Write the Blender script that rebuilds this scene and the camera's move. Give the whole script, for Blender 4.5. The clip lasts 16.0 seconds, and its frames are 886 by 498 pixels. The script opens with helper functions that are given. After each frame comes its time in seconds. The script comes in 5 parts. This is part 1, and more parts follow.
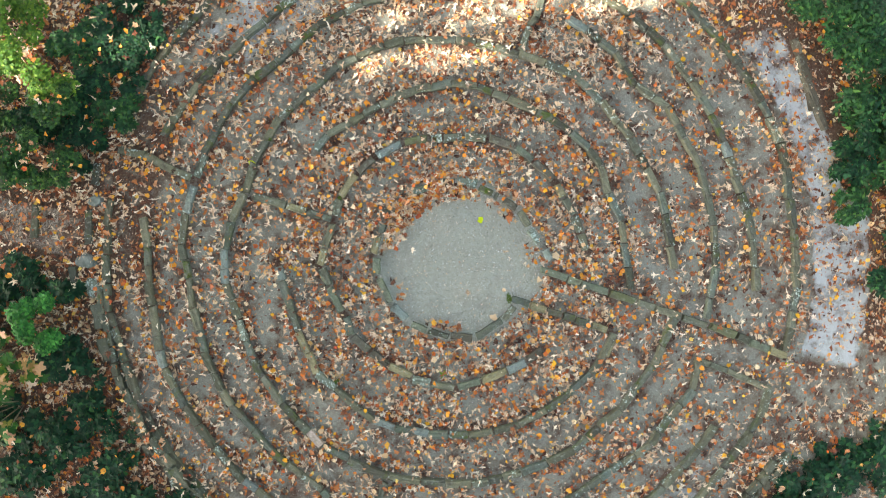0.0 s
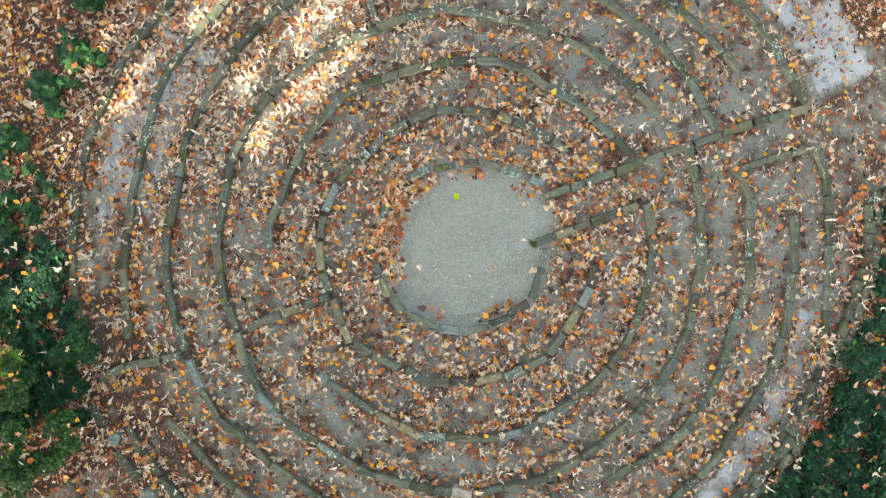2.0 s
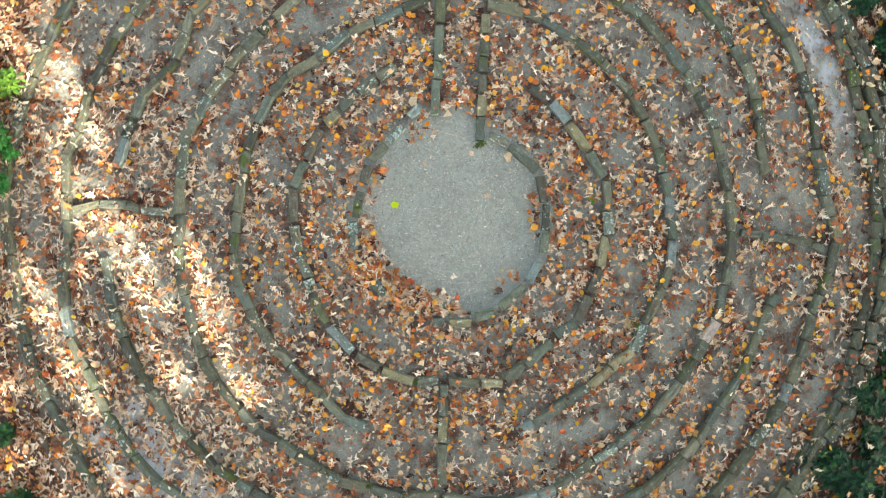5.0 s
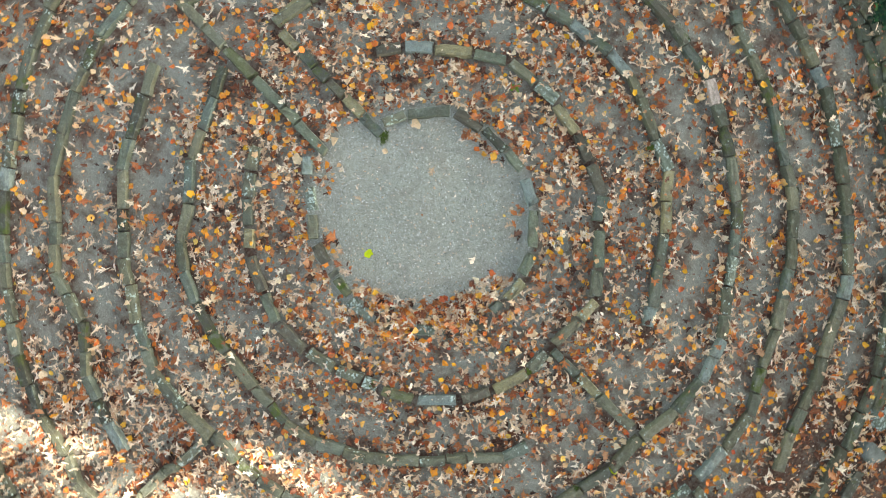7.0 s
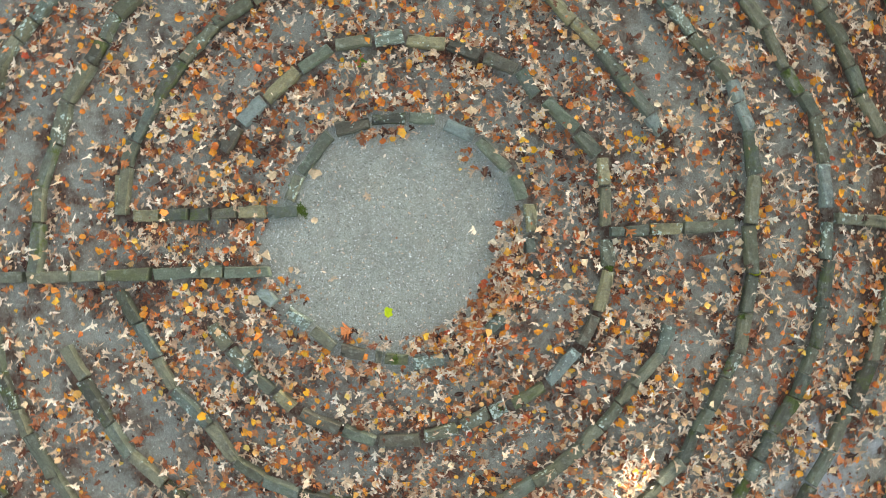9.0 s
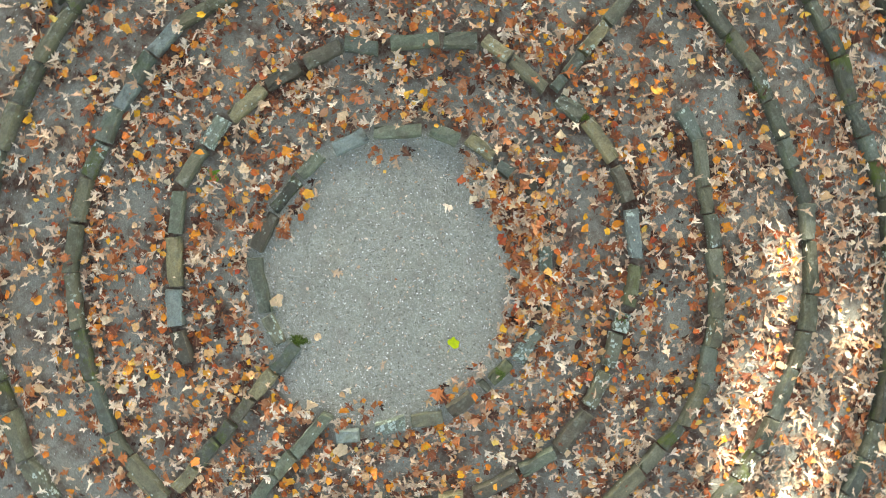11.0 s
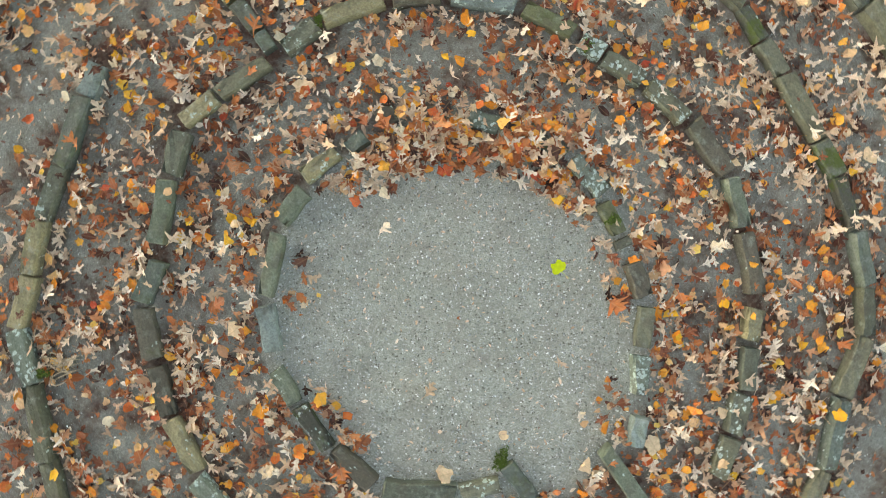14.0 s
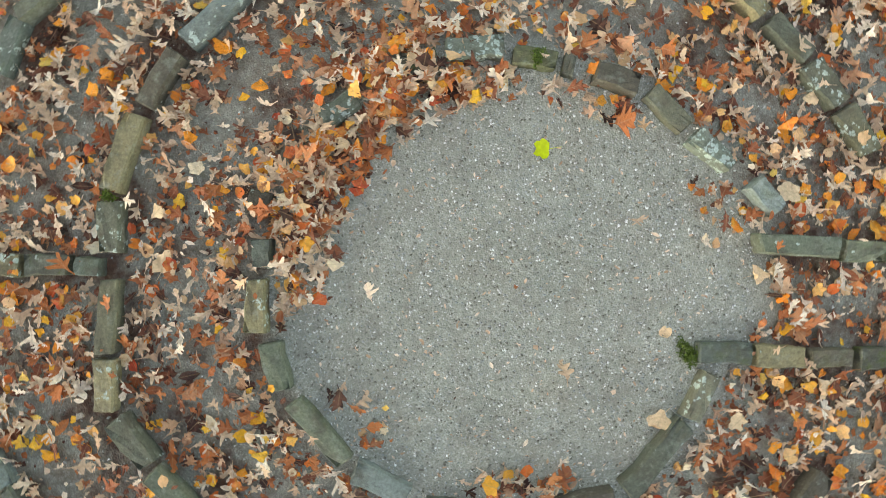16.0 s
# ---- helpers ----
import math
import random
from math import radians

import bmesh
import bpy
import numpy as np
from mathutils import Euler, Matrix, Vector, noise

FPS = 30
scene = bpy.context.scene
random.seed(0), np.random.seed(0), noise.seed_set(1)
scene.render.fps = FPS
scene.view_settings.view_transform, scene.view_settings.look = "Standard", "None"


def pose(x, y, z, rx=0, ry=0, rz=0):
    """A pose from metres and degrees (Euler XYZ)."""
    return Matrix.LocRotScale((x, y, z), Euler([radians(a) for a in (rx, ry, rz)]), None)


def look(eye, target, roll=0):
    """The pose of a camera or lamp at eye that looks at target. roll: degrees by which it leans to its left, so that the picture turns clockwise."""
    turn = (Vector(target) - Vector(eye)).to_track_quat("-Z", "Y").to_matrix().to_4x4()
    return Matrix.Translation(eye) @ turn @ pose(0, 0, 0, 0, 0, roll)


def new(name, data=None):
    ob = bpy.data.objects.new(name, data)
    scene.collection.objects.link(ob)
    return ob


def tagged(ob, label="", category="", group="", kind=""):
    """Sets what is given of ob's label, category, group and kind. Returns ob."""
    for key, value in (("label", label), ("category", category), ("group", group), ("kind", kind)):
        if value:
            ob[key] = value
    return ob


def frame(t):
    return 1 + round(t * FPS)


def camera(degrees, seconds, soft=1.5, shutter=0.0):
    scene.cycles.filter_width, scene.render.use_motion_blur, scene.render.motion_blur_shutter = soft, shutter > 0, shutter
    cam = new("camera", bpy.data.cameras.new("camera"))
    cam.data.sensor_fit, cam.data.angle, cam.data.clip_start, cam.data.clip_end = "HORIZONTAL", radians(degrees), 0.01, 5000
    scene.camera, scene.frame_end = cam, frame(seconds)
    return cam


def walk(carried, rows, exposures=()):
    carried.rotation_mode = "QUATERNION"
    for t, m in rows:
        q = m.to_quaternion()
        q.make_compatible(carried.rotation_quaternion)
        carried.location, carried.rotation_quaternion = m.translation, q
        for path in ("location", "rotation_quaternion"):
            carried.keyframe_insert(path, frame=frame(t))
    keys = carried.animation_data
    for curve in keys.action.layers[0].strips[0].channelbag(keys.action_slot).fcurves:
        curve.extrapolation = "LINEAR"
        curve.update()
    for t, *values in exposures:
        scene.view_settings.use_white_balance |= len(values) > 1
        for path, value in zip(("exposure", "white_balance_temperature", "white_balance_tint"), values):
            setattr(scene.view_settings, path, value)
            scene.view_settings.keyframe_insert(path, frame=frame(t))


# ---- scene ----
cam = camera(73.7, 16.0, soft=0.8, shutter=0.22)

# seconds, place, tilt and turn of the slowly sinking, turning camera
PATH = [
    (0.0, -0.382, 0.074, 7.226, -0.26, -1.16, 15.43),
    (0.5, -0.390, 0.087, 7.083, -0.30, -1.20, 6.52),
    (1.0, -0.391, 0.103, 6.940, -0.27, -1.27, -2.69),
    (1.5, -0.393, 0.117, 6.793, -0.21, -1.30, -12.40),
    (2.0, -0.387, 0.136, 6.656, -0.17, -1.32, -22.75),
    (2.5, -0.377, 0.150, 6.512, -0.14, -1.29, -33.34),
    (3.0, -0.362, 0.163, 6.369, -0.12, -1.20, -44.11),
    (3.5, -0.342, 0.172, 6.223, -0.17, -1.12, -55.25),
    (4.0, -0.320, 0.186, 6.075, -0.19, -1.12, -66.62),
    (4.5, -0.304, 0.194, 5.922, -0.22, -1.14, -78.20),
    (4.7, -0.298, 0.196, 5.861, -0.23, -1.15, -82.92),
    (6.8, -0.244, 0.160, 5.229, -0.03, -1.35, -132.20),
    (7.0, -0.243, 0.152, 5.165, -0.02, -1.30, -136.92),
    (7.5, -0.243, 0.129, 5.010, -0.04, -1.20, -148.74),
    (8.0, -0.241, 0.106, 4.857, -0.14, -1.17, -160.53),
    (8.5, -0.239, 0.084, 4.705, -0.23, -1.20, -172.41),
    (9.0, -0.245, 0.063, 4.553, -0.30, -1.25, -184.60),
    (9.2, -0.249, 0.055, 4.491, -0.30, -1.28, -189.52),
    (11.3, -0.302, 0.037, 3.851, -0.08, -1.30, -240.36),
    (11.5, -0.307, 0.040, 3.789, -0.08, -1.29, -245.18),
    (12.0, -0.320, 0.047, 3.634, -0.09, -1.22, -257.37),
    (12.5, -0.333, 0.058, 3.481, -0.09, -1.18, -269.64),
    (13.0, -0.348, 0.070, 3.329, -0.11, -1.18, -281.97),
    (13.5, -0.361, 0.080, 3.174, -0.13, -1.21, -294.74),
    (14.0, -0.368, 0.090, 3.021, -0.18, -1.26, -307.83),
    (14.5, -0.370, 0.101, 2.869, -0.13, -1.33, -320.90),
    (15.0, -0.370, 0.111, 2.717, -0.07, -1.43, -334.01),
    (15.5, -0.365, 0.122, 2.561, 0.02, -1.54, -346.96),
    (16.0, -0.357, 0.131, 2.406, 0.14, -1.62, -360.03),
]
EXPOSURES = [(0.0, 2.97, 9400, 6), (9.0, 2.92, 9600, 6), (13.0, 2.87, 9900, 7), (16.0, 2.80, 10200, 8)]
walk(cam, [(t, pose(x, y, z, a, b, c)) for t, x, y, z, a, b, c in PATH], EXPOSURES)

# ---------------------------------------------------------------- light
SUN_AZ, SUN_EL = radians(-145), radians(40)
TO_SUN = Vector((math.cos(SUN_AZ) * math.cos(SUN_EL), math.sin(SUN_AZ) * math.cos(SUN_EL), math.sin(SUN_EL)))
world = bpy.data.worlds.new("sky")
world.use_nodes = True
scene.world = world
wn = world.node_tree
sky = wn.nodes.new("ShaderNodeTexSky")
sky.sky_type, sky.sun_disc = "NISHITA", False
sky.sun_elevation, sky.sun_rotation = SUN_EL, math.pi / 2 - SUN_AZ
wn.links.new(sky.outputs[0], wn.nodes["Background"].inputs[0])
wn.nodes["Background"].inputs[1].default_value = 0.15
sun = new("sun", bpy.data.lights.new("sun", "SUN"))
sun.data.energy, sun.data.angle, sun.data.color = 1.75, radians(0.53), (0.85, 0.91, 1.0)
sun.matrix_world = look(TO_SUN * 30, (0, 0, 0))

# ---------------------------------------------------------------- materials


def material(name, rough=0.85):
    m = bpy.data.materials.new(name)
    m.use_nodes = True
    b = m.node_tree.nodes["Principled BSDF"]
    b.inputs["Roughness"].default_value = rough
    return m, m.node_tree, b


def node(nt, kind, **values):
    n = nt.nodes.new("ShaderNode" + kind)
    for key, v in values.items():
        n.inputs[key].default_value = v
    return n


def ramp(nt, source, stops, constant=False):
    n = nt.nodes.new("ShaderNodeValToRGB")
    n.color_ramp.interpolation = "CONSTANT" if constant else "LINEAR"
    while len(n.color_ramp.elements) < len(stops):
        n.color_ramp.elements.new(0.5)
    for e, (p, c) in zip(n.color_ramp.elements, stops):
        e.position = p
        e.color = (*c, 1) if not isinstance(c, (int, float)) else (c, c, c, 1)
    nt.links.new(source, n.inputs[0])
    return n.outputs[0]


def mix(nt, fac, a, b, kind="MIX"):
    n = nt.nodes.new("ShaderNodeMix")
    n.data_type, n.blend_type = "RGBA", kind
    for sock, v in ((n.inputs[0], fac), (n.inputs[6], a), (n.inputs[7], b)):
        if isinstance(v, bpy.types.NodeSocket):
            nt.links.new(v, sock)
        else:
            sock.default_value = v if isinstance(v, (int, float)) else (*v, 1)
    return n.outputs[2]


def maths(nt, op, a, b=0.0, clamp=False):
    n = nt.nodes.new("ShaderNodeMath")
    n.operation, n.use_clamp = op, clamp
    for sock, v in ((n.inputs[0], a), (n.inputs[1], b)):
        if isinstance(v, bpy.types.NodeSocket):
            nt.links.new(v, sock)
        else:
            sock.default_value = v
    return n.outputs[0]


def place(nt):
    return nt.nodes.new("ShaderNodeNewGeometry").outputs["Position"]


def noisy(nt, scale, detail=4.0, rough=0.55, at=None):
    n = node(nt, "TexNoise", Scale=scale, Detail=detail, Roughness=rough)
    nt.links.new(at or place(nt), n.inputs["Vector"])
    return n.outputs[0]


def cells(nt, scale, out="Color", at=None):
    n = node(nt, "TexVoronoi", Scale=scale)
    nt.links.new(at or place(nt), n.inputs["Vector"])
    return n.outputs[out]


def bump(nt, b, height, strength, distance):
    n = node(nt, "Bump", Strength=strength, Distance=distance)
    nt.links.new(height, n.inputs["Height"])
    nt.links.new(n.outputs[0], b.inputs["Normal"])


def attribute(nt, name):
    n = nt.nodes.new("ShaderNodeAttribute")
    n.attribute_name = name
    return n.outputs["Fac"]


def gravel_material():
    m, nt, b = material("gravel", 0.92)
    at = place(nt)
    grain = ramp(nt, cells(nt, 150, at=at), [(0.0, (0.105, 0.098, 0.08)), (0.3, (0.205, 0.198, 0.16)), (0.5, (0.26, 0.268, 0.25)), (0.72, (0.42, 0.405, 0.34)), (1.0, (0.90, 0.90, 0.84))])
    fine = ramp(nt, cells(nt, 400, at=at), [(0.0, (0.06, 0.058, 0.045)), (0.5, (0.28, 0.28, 0.23)), (1.0, (0.92, 0.93, 0.85))])
    grain = mix(nt, 0.5, grain, fine)
    dust = ramp(nt, noisy(nt, 2.3, 5, 0.6, at), [(0.35, (0.28, 0.297, 0.255)), (0.65, (0.43, 0.455, 0.395))])
    grey = mix(nt, 0.33, grain, dust)
    grey = mix(nt, ramp(nt, noisy(nt, 26, 5, 0.7, at), [(0.42, 0.0), (0.72, 0.65)]), grey, (0.20, 0.20, 0.16))
    trodden = ramp(nt, attribute(nt, "soil_and_shade"), [(0.34, 1.20), (0.46, 0.84)])
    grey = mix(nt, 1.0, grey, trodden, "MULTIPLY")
    grey = mix(nt, ramp(nt, noisy(nt, 5.5, 4, 0.6, at), [(0.45, 0.0), (0.7, 0.5)]), grey, (0.28, 0.25, 0.205))
    crumbs = ramp(nt, cells(nt, 60, at=at), [(0.0, (0.06, 0.026, 0.017)), (0.4, (0.16, 0.072, 0.046)), (0.8, (0.22, 0.15, 0.11)), (1.0, (0.28, 0.22, 0.17))])
    soil_and_shade = mix(nt, noisy(nt, 45, 3, 0.6, at), crumbs, (0.055, 0.034, 0.026))
    patch = ramp(nt, maths(nt, "ADD", noisy(nt, 4.5, 6, 0.65, at), maths(nt, "SUBTRACT", attribute(nt, "soil_and_shade"), 0.5)), [(0.42, 0.0), (0.62, 1.0)])
    ground_colour = mix(nt, patch, grey, soil_and_shade)
    strewn = ramp(nt, cells(nt, 13, at=at), [(0.0, (0.03, 0.014, 0.01)), (0.3, (0.11, 0.045, 0.028)), (0.5, (0.26, 0.13, 0.07)), (0.7, (0.08, 0.035, 0.022)), (0.85, (0.42, 0.26, 0.16)), (1.0, (0.50, 0.19, 0.04))])
    ground_colour = mix(nt, maths(nt, "SUBTRACT", attribute(nt, "soil_and_shade"), 1.0, True), ground_colour, strewn)
    sand = mix(nt, noisy(nt, 60, 3, 0.6, at), (0.40, 0.425, 0.44), (0.56, 0.60, 0.625))
    bare = ramp(nt, maths(nt, "ADD", noisy(nt, 3.6, 6, 0.68, at), maths(nt, "SUBTRACT", attribute(nt, "pale"), 0.9)), [(0.42, 0.0), (0.60, 1.0)])
    ground_colour = mix(nt, bare, ground_colour, sand)
    straw = ramp(nt, cells(nt, 75, at=at), [(0.0, (0.09, 0.058, 0.043)), (0.4, (0.21, 0.165, 0.135)), (1.0, (0.48, 0.405, 0.35))])
    worn = ramp(nt, maths(nt, "ADD", noisy(nt, 3.6, 5, 0.6, at), maths(nt, "SUBTRACT", attribute(nt, "dirt"), 0.9)), [(0.42, 0.0), (0.56, 1.0)])
    nt.links.new(mix(nt, worn, ground_colour, straw), b.inputs["Base Color"])
    height = maths(nt, "ADD", cells(nt, 130, "Distance", at), maths(nt, "MULTIPLY", noisy(nt, 18, 4, 0.6, at), 1.5))
    bump(nt, b, height, 0.5, 0.006)
    return m


def stone_material(name, tones, lichen, mossy):
    """Hewn sandstone: its own tone by chance, bedding streaks, dark stains, moss and crusts of pale lichen."""
    m, nt, b = material(name, 0.85)
    at = place(nt)
    rnd = nt.nodes.new("ShaderNodeObjectInfo").outputs["Random"]
    own = nt.nodes.new("ShaderNodeTexCoord").outputs["Object"]
    base = ramp(nt, rnd, tones)
    grain = ramp(nt, noisy(nt, 90, 6, 0.75, at), [(0.3, 0.66), (0.7, 1.5)])
    colour = mix(nt, 1.0, base, grain, "MULTIPLY")
    colour = mix(nt, 1.0, colour, (1.0, 1.0, 1.01), "MULTIPLY")
    long = nt.nodes.new("ShaderNodeVectorMath")
    long.operation = "MULTIPLY"
    long.inputs[1].default_value = (1.6, 2.6, 2.0)
    nt.links.new(own, long.inputs[0])
    shift = nt.nodes.new("ShaderNodeVectorMath")
    nt.links.new(long.outputs[0], shift.inputs[0])
    nt.links.new(ramp(nt, rnd, [(0.0, 0.0), (1.0, 30.0)]), shift.inputs[1])
    streaks = ramp(nt, noisy(nt, 1.6, 4, 0.6, shift.outputs[0]), [(0.35, 0.92), (0.66, 1.07)])
    colour = mix(nt, 1.0, colour, streaks, "MULTIPLY")
    blotch = ramp(nt, noisy(nt, 11, 5, 0.65, at), [(0.48, 0.0), (0.68, 0.7)])
    colour = mix(nt, blotch, colour, (0.075, 0.068, 0.050))
    pale = ramp(nt, noisy(nt, 19, 5, 0.7, at), [(0.54, 0.0), (0.72, 0.55)])
    colour = mix(nt, pale, colour, (0.30, 0.33, 0.285))
    moss = maths(nt, "MULTIPLY", ramp(nt, noisy(nt, 6.5, 6, 0.75, at), [(0.50, 0.0), (0.62, 0.95)]), ramp(nt, rnd, [(0.55, 0.0), (0.9, mossy)]))
    colour = mix(nt, moss, colour, (0.070, 0.098, 0.016))
    warped = nt.nodes.new("ShaderNodeVectorMath")
    warped.operation = "MULTIPLY_ADD"
    soft = node(nt, "TexNoise", Scale=60.0, Detail=3.0)
    nt.links.new(at, soft.inputs["Vector"])
    nt.links.new(soft.outputs["Color"], warped.inputs[0])
    warped.inputs[1].default_value = (0.022, 0.022, 0.022)
    nt.links.new(at, warped.inputs[2])
    many = maths(nt, "FRACT", maths(nt, "MULTIPLY", rnd, 7.31))
    some = maths(nt, "ADD", ramp(nt, many, [(0.55, 0.0), (0.92, 0.62)]), lichen)
    spread = maths(nt, "ADD", noisy(nt, 14, 4, 0.65, at), maths(nt, "MULTIPLY", some, 0.28))
    crusted = ramp(nt, spread, [(0.70, 0.0), (0.74, 1.0)])
    rosettes = ramp(nt, cells(nt, 42, "Distance", warped.outputs[0]), [(0.0, 0.55), (0.30, 1.0), (0.42, 1.0), (0.52, 0.0)])
    crust = mix(nt, noisy(nt, 170, 3, 0.6, at), (0.26, 0.35, 0.31), (0.60, 0.70, 0.66))
    colour = mix(nt, maths(nt, "MULTIPLY", crusted, rosettes), colour, crust)
    specks = ramp(nt, cells(nt, 30, "Distance", warped.outputs[0]), [(0.16, 0.85), (0.22, 0.0)])
    rare = ramp(nt, cells(nt, 30, "Color", warped.outputs[0]), [(0.0, 1.0), (0.15, 0.0)], True)
    colour = mix(nt, maths(nt, "MULTIPLY", specks, rare), colour, crust)
    nt.links.new(colour, b.inputs["Base Color"])
    bump(nt, b, maths(nt, "ADD", noisy(nt, 45, 6, 0.75, at), maths(nt, "MULTIPLY", streaks, 0.25)), 0.7, 0.008)
    return m


def leaf_material(name, stops, rough=0.65, vein=0.25):
    m, nt, b = material(name, rough)
    b.inputs["Specular IOR Level"].default_value = 0.2
    rnd = nt.nodes.new("ShaderNodeNewGeometry").outputs["Random Per Island"]
    base = ramp(nt, rnd, stops)
    at = place(nt)
    mottle = ramp(nt, noisy(nt, 60, 4, 0.6, at), [(0.3, 1.0 - vein), (0.72, 1.0 + vein)])
    colour = mix(nt, 1.0, base, mottle, "MULTIPLY")
    dry = ramp(nt, noisy(nt, 28, 3, 0.6, at), [(0.55, 0.0), (0.75, 1.6 * vein)])
    nt.links.new(mix(nt, dry, colour, (0.20, 0.10, 0.05)), b.inputs["Base Color"])
    return m


def litter_material(name, stops, other, rough=0.65):
    """Fallen leaves: a tone for each by chance, a second tone in patches, midrib, side veins, brown spots and wrinkles."""
    m, nt, b = material(name, rough)
    rnd = nt.nodes.new("ShaderNodeNewGeometry").outputs["Random Per Island"]
    at = place(nt)
    again = maths(nt, "FRACT", maths(nt, "MULTIPLY", rnd, 17.3))
    colour = mix(nt, maths(nt, "MULTIPLY", ramp(nt, noisy(nt, 24, 3, 0.6, at), [(0.46, 0.0), (0.64, 0.8)]), again), ramp(nt, rnd, stops), other)
    tone = ramp(nt, noisy(nt, 75, 4, 0.65, at), [(0.3, 0.84), (0.72, 1.16)])
    colour = mix(nt, 1.0, colour, tone, "MULTIPLY")
    own = nt.nodes.new("ShaderNodeAttribute")
    own.attribute_name = "leaf"
    xyz = nt.nodes.new("ShaderNodeSeparateXYZ")
    nt.links.new(own.outputs["Vector"], xyz.inputs[0])
    off = maths(nt, "ABSOLUTE", xyz.outputs[1])
    veins = maths(nt, "SINE", maths(nt, "MULTIPLY", maths(nt, "SUBTRACT", xyz.outputs[0], maths(nt, "MULTIPLY", off, 0.8)), 46.0))
    colour = mix(nt, ramp(nt, veins, [(0.55, 0.0), (1.0, 0.05)]), colour, (0.16, 0.07, 0.035))
    colour = mix(nt, ramp(nt, off, [(0.010, 0.30), (0.03, 0.0)]), colour, (0.50, 0.33, 0.19))
    spots_at = ramp(nt, noisy(nt, 38, 4, 0.7, at), [(0.64, 0.0), (0.74, 0.6)])
    nt.links.new(mix(nt, spots_at, colour, (0.11, 0.045, 0.025)), b.inputs["Base Color"])
    bump(nt, b, maths(nt, "ADD", noisy(nt, 55, 4, 0.6, at), maths(nt, "MULTIPLY", veins, 0.04)), 0.6, 0.008)
    b.inputs["Specular IOR Level"].default_value = 0.3
    return m


def plain_material(name, dark, light, scale, rough=0.8, relief=0.004):
    m, nt, b = material(name, rough)
    n = noisy(nt, scale, 6, 0.65)
    nt.links.new(ramp(nt, n, [(0.3, dark), (0.7, light)]), b.inputs["Base Color"])
    bump(nt, b, n, 0.5, relief)
    return m


GRAVEL = gravel_material()
STONE = stone_material("mossy_sandstone", [(0.0, (0.058, 0.064, 0.043)), (0.16, (0.15, 0.145, 0.095)), (0.34, (0.082, 0.094, 0.072)), (0.5, (0.175, 0.168, 0.112)),
                                            (0.66, (0.11, 0.138, 0.118)), (0.82, (0.048, 0.045, 0.034)), (1.0, (0.13, 0.143, 0.11))], 0.0, 1.0)
BLUE_STONE = stone_material("blue_grey_sandstone", [(0.0, (0.15, 0.185, 0.172)), (1.0, (0.21, 0.255, 0.24))], 0.02, 0.3)
GREEN_STONE = stone_material("grey_green_sandstone", [(0.0, (0.108, 0.128, 0.090)), (1.0, (0.155, 0.178, 0.128))], 0.02, 0.4)
TAN_STONE = stone_material("tan_sandstone", [(0.0, (0.215, 0.19, 0.105)), (1.0, (0.275, 0.238, 0.14))], -0.05, 0.3)
PINK_STONE = stone_material("pale_pink_sandstone", [(0.0, (0.46, 0.36, 0.31)), (1.0, (0.50, 0.41, 0.36))], -0.05, 0.0)
BROWN_STONE = stone_material("dark_brown_sandstone", [(0.0, (0.075, 0.066, 0.050)), (1.0, (0.12, 0.105, 0.078))], 0.0, 0.3)
MOSS_STONE = stone_material("moss_grown_sandstone", [(0.0, (0.085, 0.095, 0.045)), (1.0, (0.13, 0.135, 0.075))], 0.05, 0.9)
DARK_STONE = stone_material("dark_mossy_stone", [(0.0, (0.05, 0.05, 0.037)), (0.4, (0.115, 0.112, 0.076)), (0.7, (0.082, 0.096, 0.074)), (1.0, (0.15, 0.15, 0.108))], 0.02, 1.0)
LICHEN_STONE = stone_material("lichened_sandstone", [(0.0, (0.12, 0.145, 0.11)), (1.0, (0.17, 0.20, 0.16))], 0.75, 0.2)
OAK = litter_material("dry_oak_leaf", [(0.0, (0.46, 0.27, 0.18)), (0.3, (0.66, 0.46, 0.31)), (0.65, (0.82, 0.62, 0.45)), (1.0, (0.93, 0.82, 0.68))], (0.52, 0.33, 0.22), 0.7)
RUSSET = litter_material("russet_leaf", [(0.0, (0.036, 0.013, 0.009)), (0.10, (0.05, 0.017, 0.011)), (0.28, (0.20, 0.058, 0.030)), (0.5, (0.40, 0.112, 0.042)), (0.8, (0.60, 0.19, 0.06)), (1.0, (0.62, 0.34, 0.20))], (0.24, 0.09, 0.055), 0.55)
ORANGE = litter_material("orange_leaf", [(0.0, (0.56, 0.08, 0.035)), (0.25, (0.76, 0.17, 0.035)), (0.55, (0.90, 0.30, 0.03)), (0.8, (0.90, 0.42, 0.06)), (1.0, (0.82, 0.50, 0.28))], (0.84, 0.45, 0.10), 0.55)
YELLOW = litter_material("yellow_leaf", [(0.0, (0.86, 0.36, 0.03)), (0.5, (0.88, 0.46, 0.035)), (1.0, (0.84, 0.58, 0.16))], (0.75, 0.30, 0.03), 0.55)
CREAM = litter_material("cream_leaf", [(0.0, (0.72, 0.42, 0.22)), (0.5, (0.80, 0.56, 0.34)), (1.0, (0.84, 0.72, 0.52))], (0.62, 0.36, 0.18), 0.65)
GREEN_OAK = leaf_material("green_oak_leaf", [(0.0, (0.10, 0.26, 0.03)), (1.0, (0.16, 0.34, 0.04))], 0.5, 0.15)
LIME = leaf_material("lime_leaf", [(0.0, (0.52, 0.62, 0.02)), (1.0, (0.62, 0.70, 0.03))], 0.5, 0.15)
